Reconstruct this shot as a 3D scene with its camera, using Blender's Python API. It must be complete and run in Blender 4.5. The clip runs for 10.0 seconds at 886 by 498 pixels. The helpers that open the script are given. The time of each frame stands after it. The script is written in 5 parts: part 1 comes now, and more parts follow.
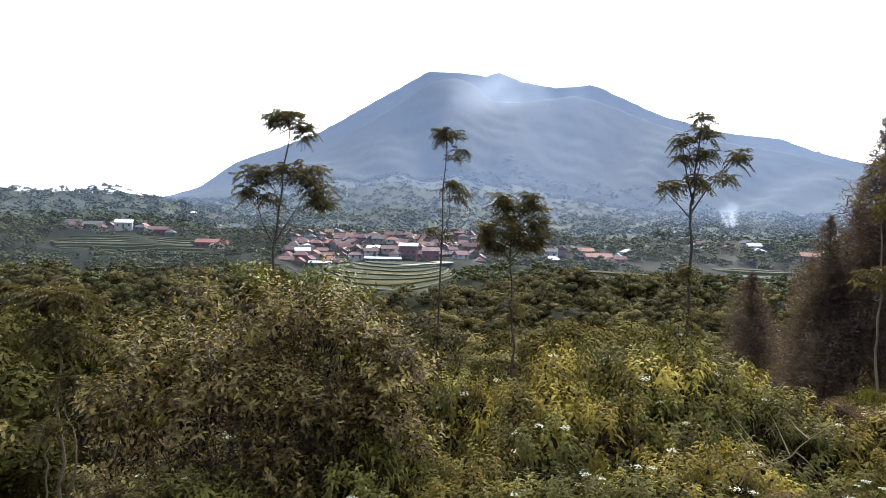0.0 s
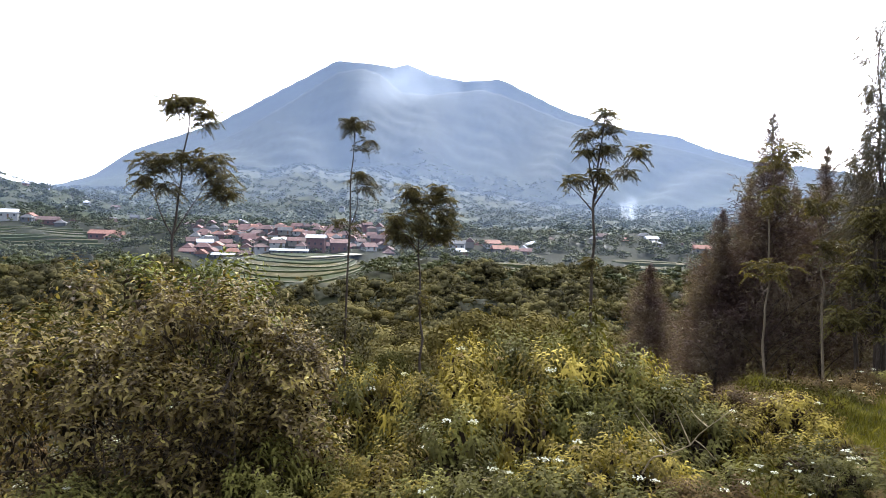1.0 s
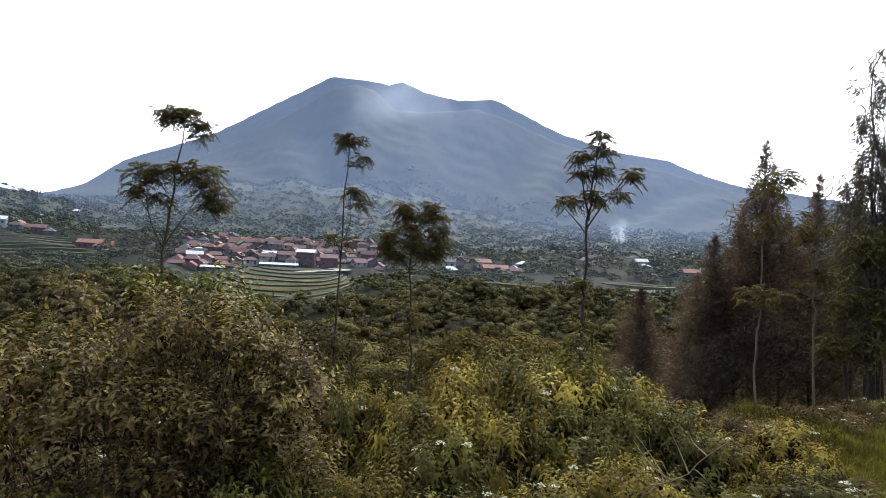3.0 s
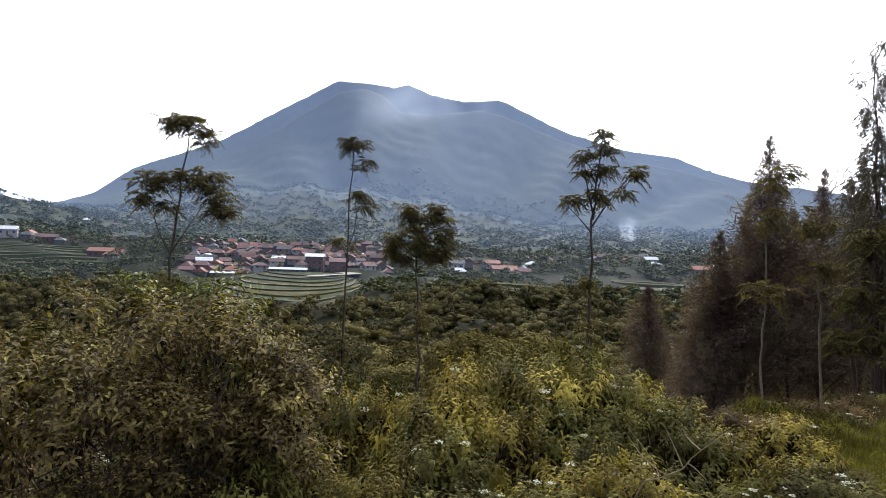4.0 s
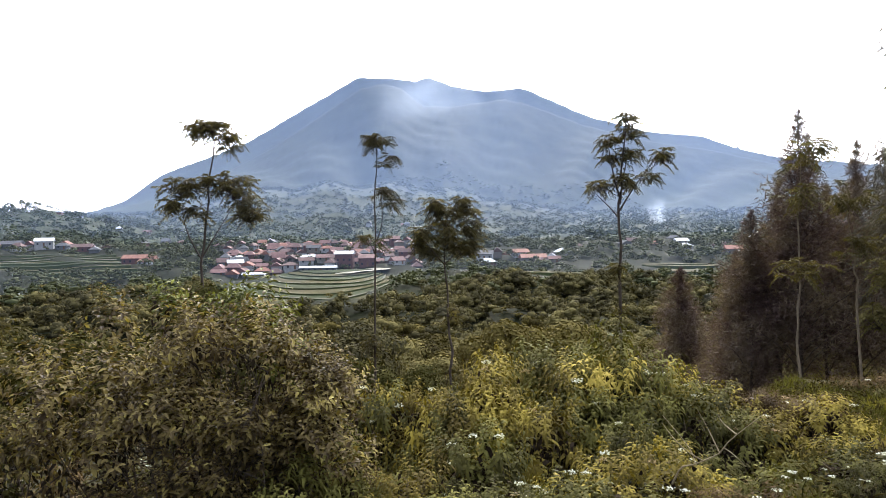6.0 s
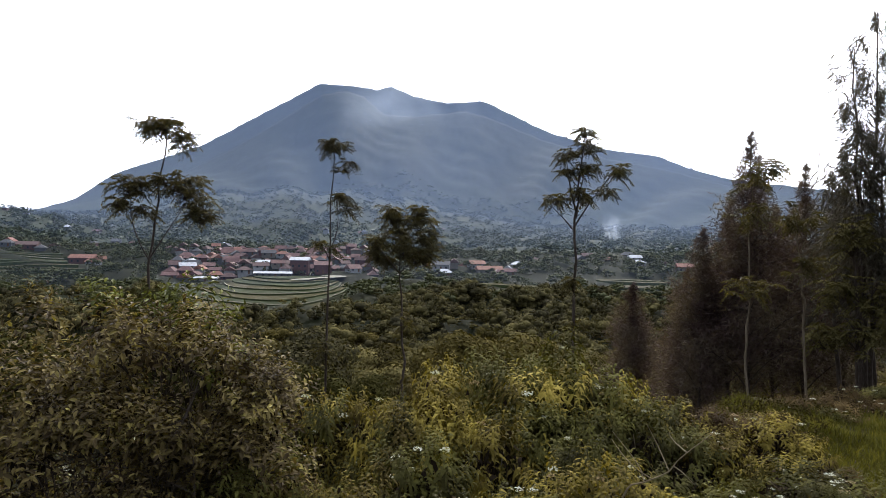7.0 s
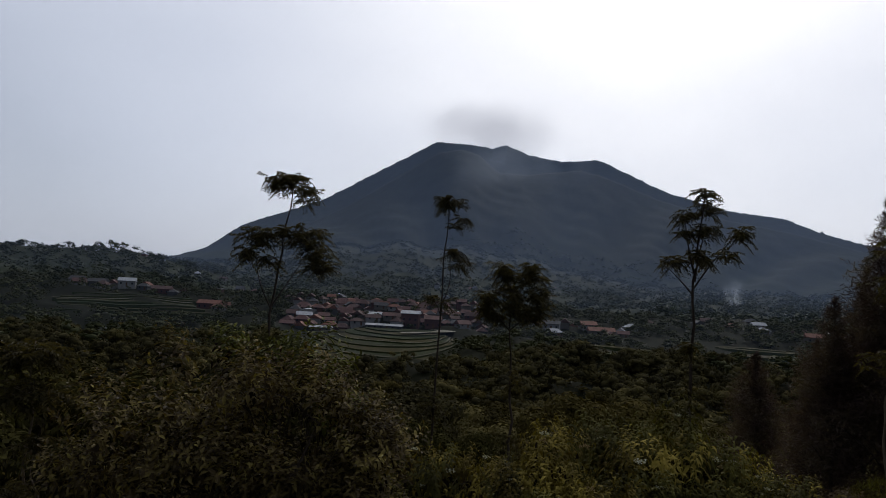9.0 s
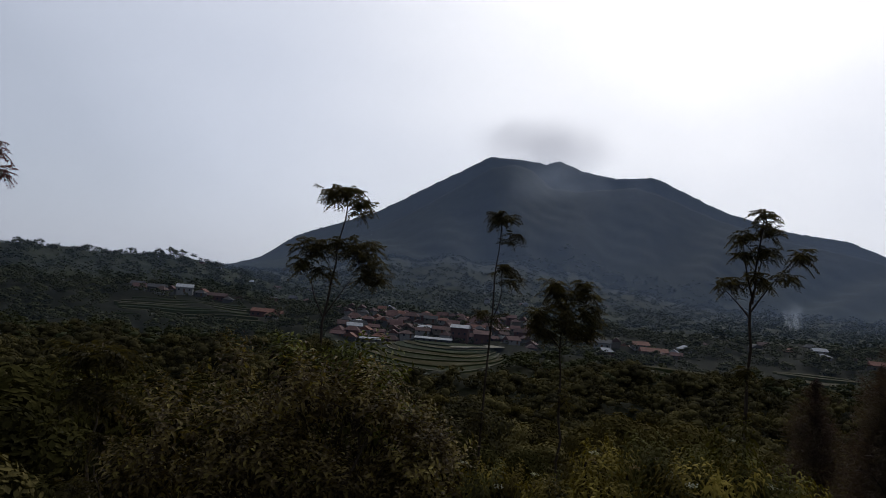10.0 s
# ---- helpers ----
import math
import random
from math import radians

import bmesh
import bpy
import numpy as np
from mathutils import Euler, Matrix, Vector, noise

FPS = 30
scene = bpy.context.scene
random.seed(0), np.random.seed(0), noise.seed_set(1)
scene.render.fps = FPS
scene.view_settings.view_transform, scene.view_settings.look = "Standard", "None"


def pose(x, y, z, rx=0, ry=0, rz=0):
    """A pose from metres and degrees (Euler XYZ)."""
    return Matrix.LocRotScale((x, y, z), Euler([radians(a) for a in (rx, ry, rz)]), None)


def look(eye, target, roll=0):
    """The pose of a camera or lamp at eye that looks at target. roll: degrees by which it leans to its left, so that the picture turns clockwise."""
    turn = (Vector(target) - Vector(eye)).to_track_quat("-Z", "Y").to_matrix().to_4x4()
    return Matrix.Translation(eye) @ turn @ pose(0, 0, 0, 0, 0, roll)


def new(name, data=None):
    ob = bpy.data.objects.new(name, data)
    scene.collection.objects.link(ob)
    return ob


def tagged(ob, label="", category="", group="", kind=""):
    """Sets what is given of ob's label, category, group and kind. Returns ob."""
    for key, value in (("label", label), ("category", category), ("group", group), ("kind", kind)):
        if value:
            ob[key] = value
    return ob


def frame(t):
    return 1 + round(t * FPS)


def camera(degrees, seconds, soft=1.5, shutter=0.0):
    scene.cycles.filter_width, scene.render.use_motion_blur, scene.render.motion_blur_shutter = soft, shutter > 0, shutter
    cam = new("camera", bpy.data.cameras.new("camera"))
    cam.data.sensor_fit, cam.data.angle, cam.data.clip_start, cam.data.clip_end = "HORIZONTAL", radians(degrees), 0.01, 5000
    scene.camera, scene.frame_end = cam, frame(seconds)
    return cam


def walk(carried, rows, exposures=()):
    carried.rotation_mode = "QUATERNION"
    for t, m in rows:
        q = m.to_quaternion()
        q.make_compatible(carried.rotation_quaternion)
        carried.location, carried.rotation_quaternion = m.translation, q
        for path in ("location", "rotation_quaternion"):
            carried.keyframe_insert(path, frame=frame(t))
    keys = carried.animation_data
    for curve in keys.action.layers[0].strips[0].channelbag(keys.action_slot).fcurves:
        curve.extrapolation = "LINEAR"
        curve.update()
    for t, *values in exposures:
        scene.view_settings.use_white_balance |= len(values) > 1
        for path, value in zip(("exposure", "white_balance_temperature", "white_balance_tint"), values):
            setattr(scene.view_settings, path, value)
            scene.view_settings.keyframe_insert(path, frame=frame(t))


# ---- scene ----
EYE = 1.6
cam = camera(61.8, 10.0, soft=0.65)
# seconds, place (x, y, z from the standing eye), pitch, roll, yaw
ROWS = [
    (0.0, -0.071, -0.134, -0.001, -2.1, -1.2, 0.0),
    (0.5, -0.082, -0.133, -0.007, -4.54, -0.56, 1.8),
    (1.0, -0.054, -0.001, -0.004, -2.55, -1.55, -7.07),
    (1.5, -0.072, 0.069, -0.005, -4.63, 1.46, -11.32),
    (2.0, -0.089, 0.096, -0.009, -1.16, -2.03, -14.06),
    (2.5, -0.082, 0.091, -0.009, -1.17, -2.35, -12.15),
    (3.0, -0.104, 0.073, -0.001, -1.14, -3.01, -7.77),
    (3.2, -0.096, 0.075, 0.011, 0.77, -3.54, -6.63),
    (4.3, 0.005, -0.018, -0.001, -1.87, -1.55, -7.21),
    (4.5, 0.0, 0.0, 0.0, -2.21, -1.64, -6.87),
    (5.0, -0.005, -0.032, 0.001, -2.61, -2.03, -3.69),
    (5.5, -0.002, -0.043, 0.007, -4.05, -1.01, -1.97),
    (6.0, 0.011, -0.023, 0.028, -1.68, 0.89, -5.0),
    (6.2, -0.016, 0.067, 0.024, -0.64, 0.25, -6.57),
    (7.3, 0.1, 0.164, -0.015, -0.97, -1.05, -8.31),
    (7.5, 0.078, 0.146, -0.009, -0.87, -0.21, -7.33),
    (8.0, 0.075, 0.113, -0.031, 3.45, -3.33, -6.47),
    (8.5, 0.065, 0.113, -0.022, 3.12, -3.75, -5.93),
    (9.0, 0.047, 0.081, -0.01, 3.2, -3.08, 0.25),
    (9.5, 0.036, 0.044, -0.019, 3.6, -3.79, 2.4),
    (10.0, 0.024, 0.001, -0.007, 4.05, -4.75, 4.11),
]
EXPOSURES = [(0.0, 2.8), (0.5, 2.75), (1.0, 3.05), (1.5, 2.75), (2.0, 2.85), (2.5, 2.35), (3.0, 2.35), (3.2, 2.2), (4.3, 2.4), (5.0, 2.5), (5.5, 2.85), (6.0, 2.9), (6.3, 2.15), (7.5, 2.0), (7.8, 1.75), (8.0, 0.25), (8.1, 0.05), (9.0, -0.15), (10.0, -0.15)]
walk(cam, [(t, pose(x, y, EYE + z, 90 + pitch, roll, yaw)) for t, x, y, z, pitch, roll, yaw in ROWS], EXPOSURES)

# ---- sky and sun ----
SUN_AZ, SUN_EL = 16.0, 40.0
SUN_WAY = Vector((math.sin(radians(SUN_AZ)) * math.cos(radians(SUN_EL)), math.cos(radians(SUN_AZ)) * math.cos(radians(SUN_EL)), math.sin(radians(SUN_EL))))


def build_sky():
    world = bpy.data.worlds.new("world")
    scene.world = world
    world.use_nodes = True
    nt = world.node_tree
    N, L = nt.nodes, nt.links
    bg = N["Background"]
    sky = N.new("ShaderNodeTexSky")
    sky.sky_type, sky.sun_disc = "NISHITA", False
    sky.sun_elevation, sky.sun_rotation = radians(SUN_EL), radians(SUN_AZ)
    sky.air_density, sky.dust_density = 1.0, 3.0
    co = N.new("ShaderNodeTexCoord")
    dot = N.new("ShaderNodeVectorMath")
    dot.operation = "DOT_PRODUCT"
    dot.inputs[1].default_value = SUN_WAY
    L.new(co.outputs["Generated"], dot.inputs[0])
    # soft cloud structure pushes the glow about
    noise_big = N.new("ShaderNodeTexNoise")
    noise_big.inputs["Scale"].default_value = 2.2
    noise_big.inputs["Detail"].default_value = 4
    noise_big.inputs["Roughness"].default_value = 0.5
    stretch = N.new("ShaderNodeMapping")
    stretch.inputs["Scale"].default_value = (1, 1, 2.6)
    L.new(co.outputs["Generated"], stretch.inputs["Vector"])
    L.new(stretch.outputs["Vector"], noise_big.inputs["Vector"])
    add = N.new("ShaderNodeMath")
    add.operation = "MULTIPLY_ADD"
    add.inputs[1].default_value = 0.16
    L.new(noise_big.outputs["Fac"], add.inputs[0])
    L.new(dot.outputs["Value"], add.inputs[2])
    ramp = N.new("ShaderNodeValToRGB")
    e = ramp.color_ramp.elements
    e[0].position, e[0].color = 0.0, (0.08, 0.09, 0.11, 1)
    e[1].position, e[1].color = 1.0, (3.0, 2.9, 2.75, 1)
    for p, c in ((0.45, (0.15, 0.167, 0.2)), (0.80, (0.50, 0.545, 0.645)), (0.90, (0.68, 0.715, 0.815)), (0.98, (1.06, 1.07, 1.11))):
        k = e.new(p)
        k.color = (*c, 1)
    ramp.color_ramp.interpolation = "B_SPLINE"
    mapr = N.new("ShaderNodeMapRange")
    mapr.inputs["From Min"].default_value = -1.0
    mapr.inputs["From Max"].default_value = 1.12
    L.new(add.outputs[0], mapr.inputs["Value"])
    L.new(mapr.outputs["Result"], ramp.inputs["Fac"])
    skyk = N.new("ShaderNodeMix")
    skyk.data_type, skyk.blend_type = "RGBA", "ADD"
    skyk.inputs["Factor"].default_value = 0.015
    L.new(ramp.outputs["Color"], skyk.inputs["A"])
    L.new(sky.outputs["Color"], skyk.inputs["B"])
    # the grey cloud that sits on the summit
    away = N.new("ShaderNodeVectorMath")
    away.operation = "SUBTRACT"
    ca, ce = radians(3.0), radians(12.5)
    away.inputs[1].default_value = (math.sin(ca) * math.cos(ce), math.cos(ca) * math.cos(ce), math.sin(ce))
    L.new(co.outputs["Generated"], away.inputs[0])
    flat = N.new("ShaderNodeVectorMath")
    flat.operation = "MULTIPLY"
    flat.inputs[1].default_value = (13, 13, 30)
    L.new(away.outputs["Vector"], flat.inputs[0])
    length = N.new("ShaderNodeVectorMath")
    length.operation = "LENGTH"
    L.new(flat.outputs["Vector"], length.inputs[0])
    wisps = N.new("ShaderNodeTexNoise")
    wisps.inputs["Scale"].default_value = 14
    wisps.inputs["Detail"].default_value = 5
    L.new(co.outputs["Generated"], wisps.inputs["Vector"])
    edge = N.new("ShaderNodeMath")
    edge.operation = "MULTIPLY_ADD"
    edge.inputs[1].default_value = -1.3
    L.new(wisps.outputs["Fac"], edge.inputs[0])
    L.new(length.outputs["Value"], edge.inputs[2])
    cloud = N.new("ShaderNodeMapRange")
    cloud.interpolation_type = "SMOOTHSTEP"
    for key, v in (("From Min", -0.5), ("From Max", 0.75), ("To Min", 0.75), ("To Max", 0.0)):
        cloud.inputs[key].default_value = v
    L.new(edge.outputs[0], cloud.inputs["Value"])
    dark = N.new("ShaderNodeMix")
    dark.data_type = "RGBA"
    dark.inputs["B"].default_value = (0.50, 0.51, 0.57, 1)
    L.new(cloud.outputs["Result"], dark.inputs["Factor"])
    L.new(skyk.outputs["Result"], dark.inputs["A"])
    L.new(dark.outputs["Result"], bg.inputs["Color"])
    bg.inputs["Strength"].default_value = 1.0


build_sky()
sun = new("sun", bpy.data.lights.new("sun", "SUN"))
sun.data.energy, sun.data.angle, sun.data.color = 1.0, radians(10), (1.0, 0.96, 0.88)
sun.matrix_world = look(SUN_WAY * 50, (0, 0, 0))

# ---- materials ----


def material(name):
    m = bpy.data.materials.new(name)
    m.use_nodes = True
    nt = m.node_tree
    return m, nt.nodes, nt.links, nt.nodes["Principled BSDF"]


def rgb_ramp(N, colours):
    ramp = N.new("ShaderNodeValToRGB")
    e = ramp.color_ramp.elements
    n = len(colours)
    e[0].position, e[0].color = 0.0, (*colours[0], 1)
    e[1].position, e[1].color = 1.0, (*colours[-1], 1)
    for i, c in enumerate(colours[1:-1]):
        k = e.new((i + 1) / (n - 1))
        k.color = (*c, 1)
    return ramp


def leaf_material(name, colours, patch=0.6, through_light=0.35, rough=0.55, patch_amount=0.6, gloss=0.06):
    """Foliage: every leaf has its own shade, whole sprays lean to one colour, light passes through the blade."""
    m, N, L, bsdf = material(name)
    geo = N.new("ShaderNodeNewGeometry")
    info = N.new("ShaderNodeObjectInfo")
    tex = N.new("ShaderNodeTexNoise")
    tex.inputs["Scale"].default_value = patch
    tex.inputs["Detail"].default_value = 2
    L.new(geo.outputs["Position"], tex.inputs["Vector"])
    spread = N.new("ShaderNodeMapRange")
    for key, v in (("From Min", 0.32), ("From Max", 0.68)):
        spread.inputs[key].default_value = v
    L.new(tex.outputs["Fac"], spread.inputs["Value"])
    a = N.new("ShaderNodeMix")
    a.inputs["Factor"].default_value = patch_amount
    L.new(geo.outputs["Random Per Island"], a.inputs["A"])
    L.new(spread.outputs["Result"], a.inputs["B"])
    b = N.new("ShaderNodeMix")
    b.inputs["Factor"].default_value = 0.25
    L.new(a.outputs["Result"], b.inputs["A"])
    L.new(info.outputs["Random"], b.inputs["B"])
    ramp = rgb_ramp(N, colours)
    L.new(b.outputs["Result"], ramp.inputs["Fac"])
    L.new(ramp.outputs["Color"], bsdf.inputs["Base Color"])
    bsdf.inputs["Roughness"].default_value = rough
    bsdf.inputs["Specular IOR Level"].default_value = gloss
    tr = N.new("ShaderNodeBsdfTranslucent")
    warm = N.new("ShaderNodeMix")
    warm.data_type, warm.blend_type = "RGBA", "MULTIPLY"
    warm.inputs["Factor"].default_value = 1
    warm.inputs["B"].default_value = (1.25, 1.2, 0.5, 1)
    L.new(ramp.outputs["Color"], warm.inputs["A"])
    L.new(warm.outputs["Result"], tr.inputs["Color"])
    mix = N.new("ShaderNodeMixShader")
    mix.inputs["Fac"].default_value = through_light
    L.new(bsdf.outputs["BSDF"], mix.inputs[1])
    L.new(tr.outputs["BSDF"], mix.inputs[2])
    L.new(mix.outputs["Shader"], N["Material Output"].inputs["Surface"])
    return m


def rough_material(name, colours, scale=4.0, rough=0.85, bump=0.3, fine=8.0, stretch=(1, 1, 1), space="Object", gloss=0.02):
    """A matt natural surface: colour at two scales and a fine relief."""
    m, N, L, bsdf = material(name)
    co = N.new("ShaderNodeTexCoord")
    mp = N.new("ShaderNodeMapping")
    mp.inputs["Scale"].default_value = stretch
    if space == "World":
        geo = N.new("ShaderNodeNewGeometry")
        L.new(geo.outputs["Position"], mp.inputs["Vector"])
    else:
        L.new(co.outputs["Object"], mp.inputs["Vector"])
    t1, t2 = N.new("ShaderNodeTexNoise"), N.new("ShaderNodeTexNoise")
    t1.inputs["Scale"].default_value, t2.inputs["Scale"].default_value = scale, scale * fine
    t1.inputs["Detail"].default_value = t2.inputs["Detail"].default_value = 5
    for t in (t1, t2):
        L.new(mp.outputs["Vector"], t.inputs["Vector"])
    mx = N.new("ShaderNodeMix")
    mx.inputs["Factor"].default_value = 0.4
    L.new(t1.outputs["Fac"], mx.inputs["A"])
    L.new(t2.outputs["Fac"], mx.inputs["B"])
    sp = N.new("ShaderNodeMapRange")
    sp.inputs["From Min"].default_value, sp.inputs["From Max"].default_value = 0.33, 0.67
    L.new(mx.outputs["Result"], sp.inputs["Value"])
    ramp = rgb_ramp(N, colours)
    L.new(sp.outputs["Result"], ramp.inputs["Fac"])
    L.new(ramp.outputs["Color"], bsdf.inputs["Base Color"])
    bsdf.inputs["Roughness"].default_value = rough
    bsdf.inputs["Specular IOR Level"].default_value = gloss
    bp = N.new("ShaderNodeBump")
    bp.inputs["Strength"].default_value = bump
    L.new(t2.outputs["Fac"], bp.inputs["Height"])
    L.new(bp.outputs["Normal"], bsdf.inputs["Normal"])
    return m


def painted_material(name, base, vary=0.2, rough=0.7):
    c = lambda k: tuple(min(1, v * k) for v in base)
    m = rough_material(name, [c(1 - vary), c(1.0), c(1 + vary)], scale=0.8, rough=rough, bump=0.15, fine=9, gloss=0.04)
    return m


M_SOIL = rough_material("soil_and_weeds", [(0.012, 0.011, 0.005), (0.022, 0.02, 0.008), (0.04, 0.032, 0.018)], 1.2, bump=0.6)
M_VALLEY = rough_material("valley_floor", [(0.00364, 0.004862, 0.00195), (0.00728, 0.008398, 0.00351), (0.01638, 0.01635, 0.00702)], 0.1, bump=0.4, fine=12)
M_SLOPE = rough_material("far_fields", [(0.008021, 0.01075, 0.00521), (0.01374, 0.01755, 0.007577), (0.02406, 0.02716, 0.01137), (0.01603, 0.01924, 0.008527)], 0.02, bump=0.3, fine=9, stretch=(1, 0.45, 1))


def mountain_material():
    """Dark forest cover, mottled by stands of trees, with greener fields low on the flank."""
    m = rough_material("mountain_forest", [(0.008, 0.011, 0.007), (0.011, 0.015, 0.009), (0.015, 0.019, 0.011)], 0.006, bump=0.4, fine=7)
    N, L = m.node_tree.nodes, m.node_tree.links
    bsdf = N["Principled BSDF"]
    forest = bsdf.inputs["Base Color"].links[0].from_socket
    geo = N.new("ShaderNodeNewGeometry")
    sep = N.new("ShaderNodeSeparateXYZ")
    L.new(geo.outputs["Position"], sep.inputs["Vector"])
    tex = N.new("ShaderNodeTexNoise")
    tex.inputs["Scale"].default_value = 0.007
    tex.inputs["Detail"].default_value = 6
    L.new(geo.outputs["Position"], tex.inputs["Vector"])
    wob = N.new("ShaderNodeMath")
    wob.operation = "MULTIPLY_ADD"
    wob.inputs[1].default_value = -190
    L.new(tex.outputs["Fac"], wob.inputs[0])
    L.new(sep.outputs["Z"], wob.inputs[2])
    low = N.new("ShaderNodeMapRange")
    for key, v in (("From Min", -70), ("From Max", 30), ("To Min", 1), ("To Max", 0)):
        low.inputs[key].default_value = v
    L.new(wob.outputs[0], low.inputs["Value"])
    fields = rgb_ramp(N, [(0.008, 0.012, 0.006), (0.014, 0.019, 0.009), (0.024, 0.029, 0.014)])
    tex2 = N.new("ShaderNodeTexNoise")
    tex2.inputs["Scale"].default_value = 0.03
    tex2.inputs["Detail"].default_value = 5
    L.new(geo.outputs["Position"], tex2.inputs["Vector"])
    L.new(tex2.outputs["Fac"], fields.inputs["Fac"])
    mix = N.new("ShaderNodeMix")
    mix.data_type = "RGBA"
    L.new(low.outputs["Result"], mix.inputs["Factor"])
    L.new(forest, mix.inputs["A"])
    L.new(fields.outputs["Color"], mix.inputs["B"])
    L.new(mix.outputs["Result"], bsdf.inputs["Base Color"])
    return m


M_MOUNTAIN = mountain_material()
M_SHRUB = leaf_material("shrub_leaf", [(0.01234, 0.00793, 0.004683), (0.0321, 0.02152, 0.0103), (0.07405, 0.05324, 0.02248), (0.1419, 0.1075, 0.03746), (0.2592, 0.2152, 0.05619), (0.5184, 0.4758, 0.09365)], 4.0, 0.22, 0.5, 0.4, 0.05)
M_BUSH = leaf_material("weed_leaf", [(0.022, 0.01582, 0.006943), (0.055, 0.04137, 0.01157), (0.11, 0.08518, 0.01851), (0.1855, 0.1447, 0.02778), (0.3163, 0.2434, 0.05785)], 2.4, 0.14, 0.6, 0.78, 0.01)
M_BUSH_GREEN = leaf_material("green_weed_leaf", [(0.011, 0.009928, 0.005352), (0.0275, 0.02483, 0.008917), (0.05226, 0.04801, 0.01427), (0.08988, 0.08277, 0.0214), (0.1558, 0.1365, 0.0428)], 2.4, 0.14, 0.6, 0.78, 0.01)
M_BUSH_DRY = leaf_material("dry_weed_leaf", [(0.01186, 0.007371, 0.0036), (0.02918, 0.01802, 0.0084), (0.05472, 0.03522, 0.0144), (0.08938, 0.06061, 0.024), (0.1368, 0.09828, 0.042)], 2.4, 0.14, 0.6, 0.78, 0.01)
M_SPRIG = leaf_material("fresh_sprig_leaf", [(0.021, 0.02244, 0.006), (0.049, 0.0528, 0.0108), (0.098, 0.1023, 0.018), (0.196, 0.198, 0.036)], 3, 0.18, 0.5, 0.2, 0.05)
# withered leaves, colour taken near black to stand in for shade inside bushes
M_DEAD_SHADE = leaf_material("withered_shade_leaf", [(0.008, 0.006, 0.004), (0.018, 0.013, 0.008), (0.035, 0.024, 0.014)], 4.0, 0.05, 0.8, 0.5, 0.01)
M_TREE = leaf_material("tree_leaf", [(0.01275, 0.01066, 0.004785), (0.02731, 0.02214, 0.007776), (0.05099, 0.04098, 0.01197), (0.07736, 0.06066, 0.01854), (0.1138, 0.09168, 0.02691)], 0.15, 0.08, 0.8, patch_amount=0.6, gloss=0.01)
M_TREE_DARK = leaf_material("dark_tree_leaf", [(0.00743, 0.007068, 0.003051), (0.01592, 0.01468, 0.004957), (0.02972, 0.02717, 0.00763), (0.04509, 0.04021, 0.01182), (0.06634, 0.06078, 0.01715)], 0.9, 0.08, 0.8, patch_amount=0.6, gloss=0.01)
M_TREE_GREEN = leaf_material("green_tree_leaf", [(0.01643, 0.015, 0.009756), (0.03638, 0.03204, 0.01625), (0.06806, 0.05789, 0.02357), (0.1056, 0.08787, 0.03252), (0.1526, 0.126, 0.04552)], 0.13, 0.08, 0.8, patch_amount=0.6, gloss=0.01)
M_FAR = leaf_material("garden_tree_leaf", [(0.01436, 0.018, 0.0095), (0.02668, 0.031, 0.0152), (0.04514, 0.049, 0.0228), (0.06977, 0.07, 0.0342)], 0.08, 0.1, patch_amount=0.7, gloss=0.01)
M_DISTANT = leaf_material("slope_tree_leaf", [(0.01296, 0.01771, 0.0102), (0.02592, 0.03229, 0.01632), (0.04536, 0.05208, 0.0255)], 0.015, 0.1, patch_amount=0.65, gloss=0.01)
M_PINNATE = leaf_material("feather_leaf", [(0.0215, 0.01824, 0.01056), (0.03655, 0.03072, 0.01536), (0.06236, 0.05088, 0.02304), (0.1021, 0.0816, 0.03264)], 0.8, patch_amount=0.3, gloss=0.03)
M_NEEDLE = leaf_material("needle_foliage", [(0.03082, 0.01976, 0.02031), (0.05888, 0.0383, 0.03595), (0.08411, 0.06177, 0.04999), (0.1332, 0.105, 0.07496)], 1.1, 0.25, patch_amount=0.85, gloss=0.02)
M_WISP = leaf_material("wispy_needle_foliage", [(0.0345, 0.02875, 0.02438), (0.06038, 0.05175, 0.04225), (0.08913, 0.07619, 0.06175)], 0.7, 0.2, patch_amount=0.4, gloss=0.02)
M_GRASS = leaf_material("grass_blade", [(0.01365, 0.01274, 0.00468), (0.0351, 0.03367, 0.00858), (0.07605, 0.07098, 0.0156), (0.1365, 0.1128, 0.03588)], 1.6, patch_amount=0.6, gloss=0.02)
M_FLOWER = leaf_material("white_floret", [(0.28, 0.28, 0.2106), (0.4, 0.4, 0.3276), (0.496, 0.496, 0.429)], 3, 0.2)
M_DRYFLOWER = leaf_material("dry_floret", [(0.16, 0.11, 0.06), (0.24, 0.18, 0.10)], 3, 0.2)


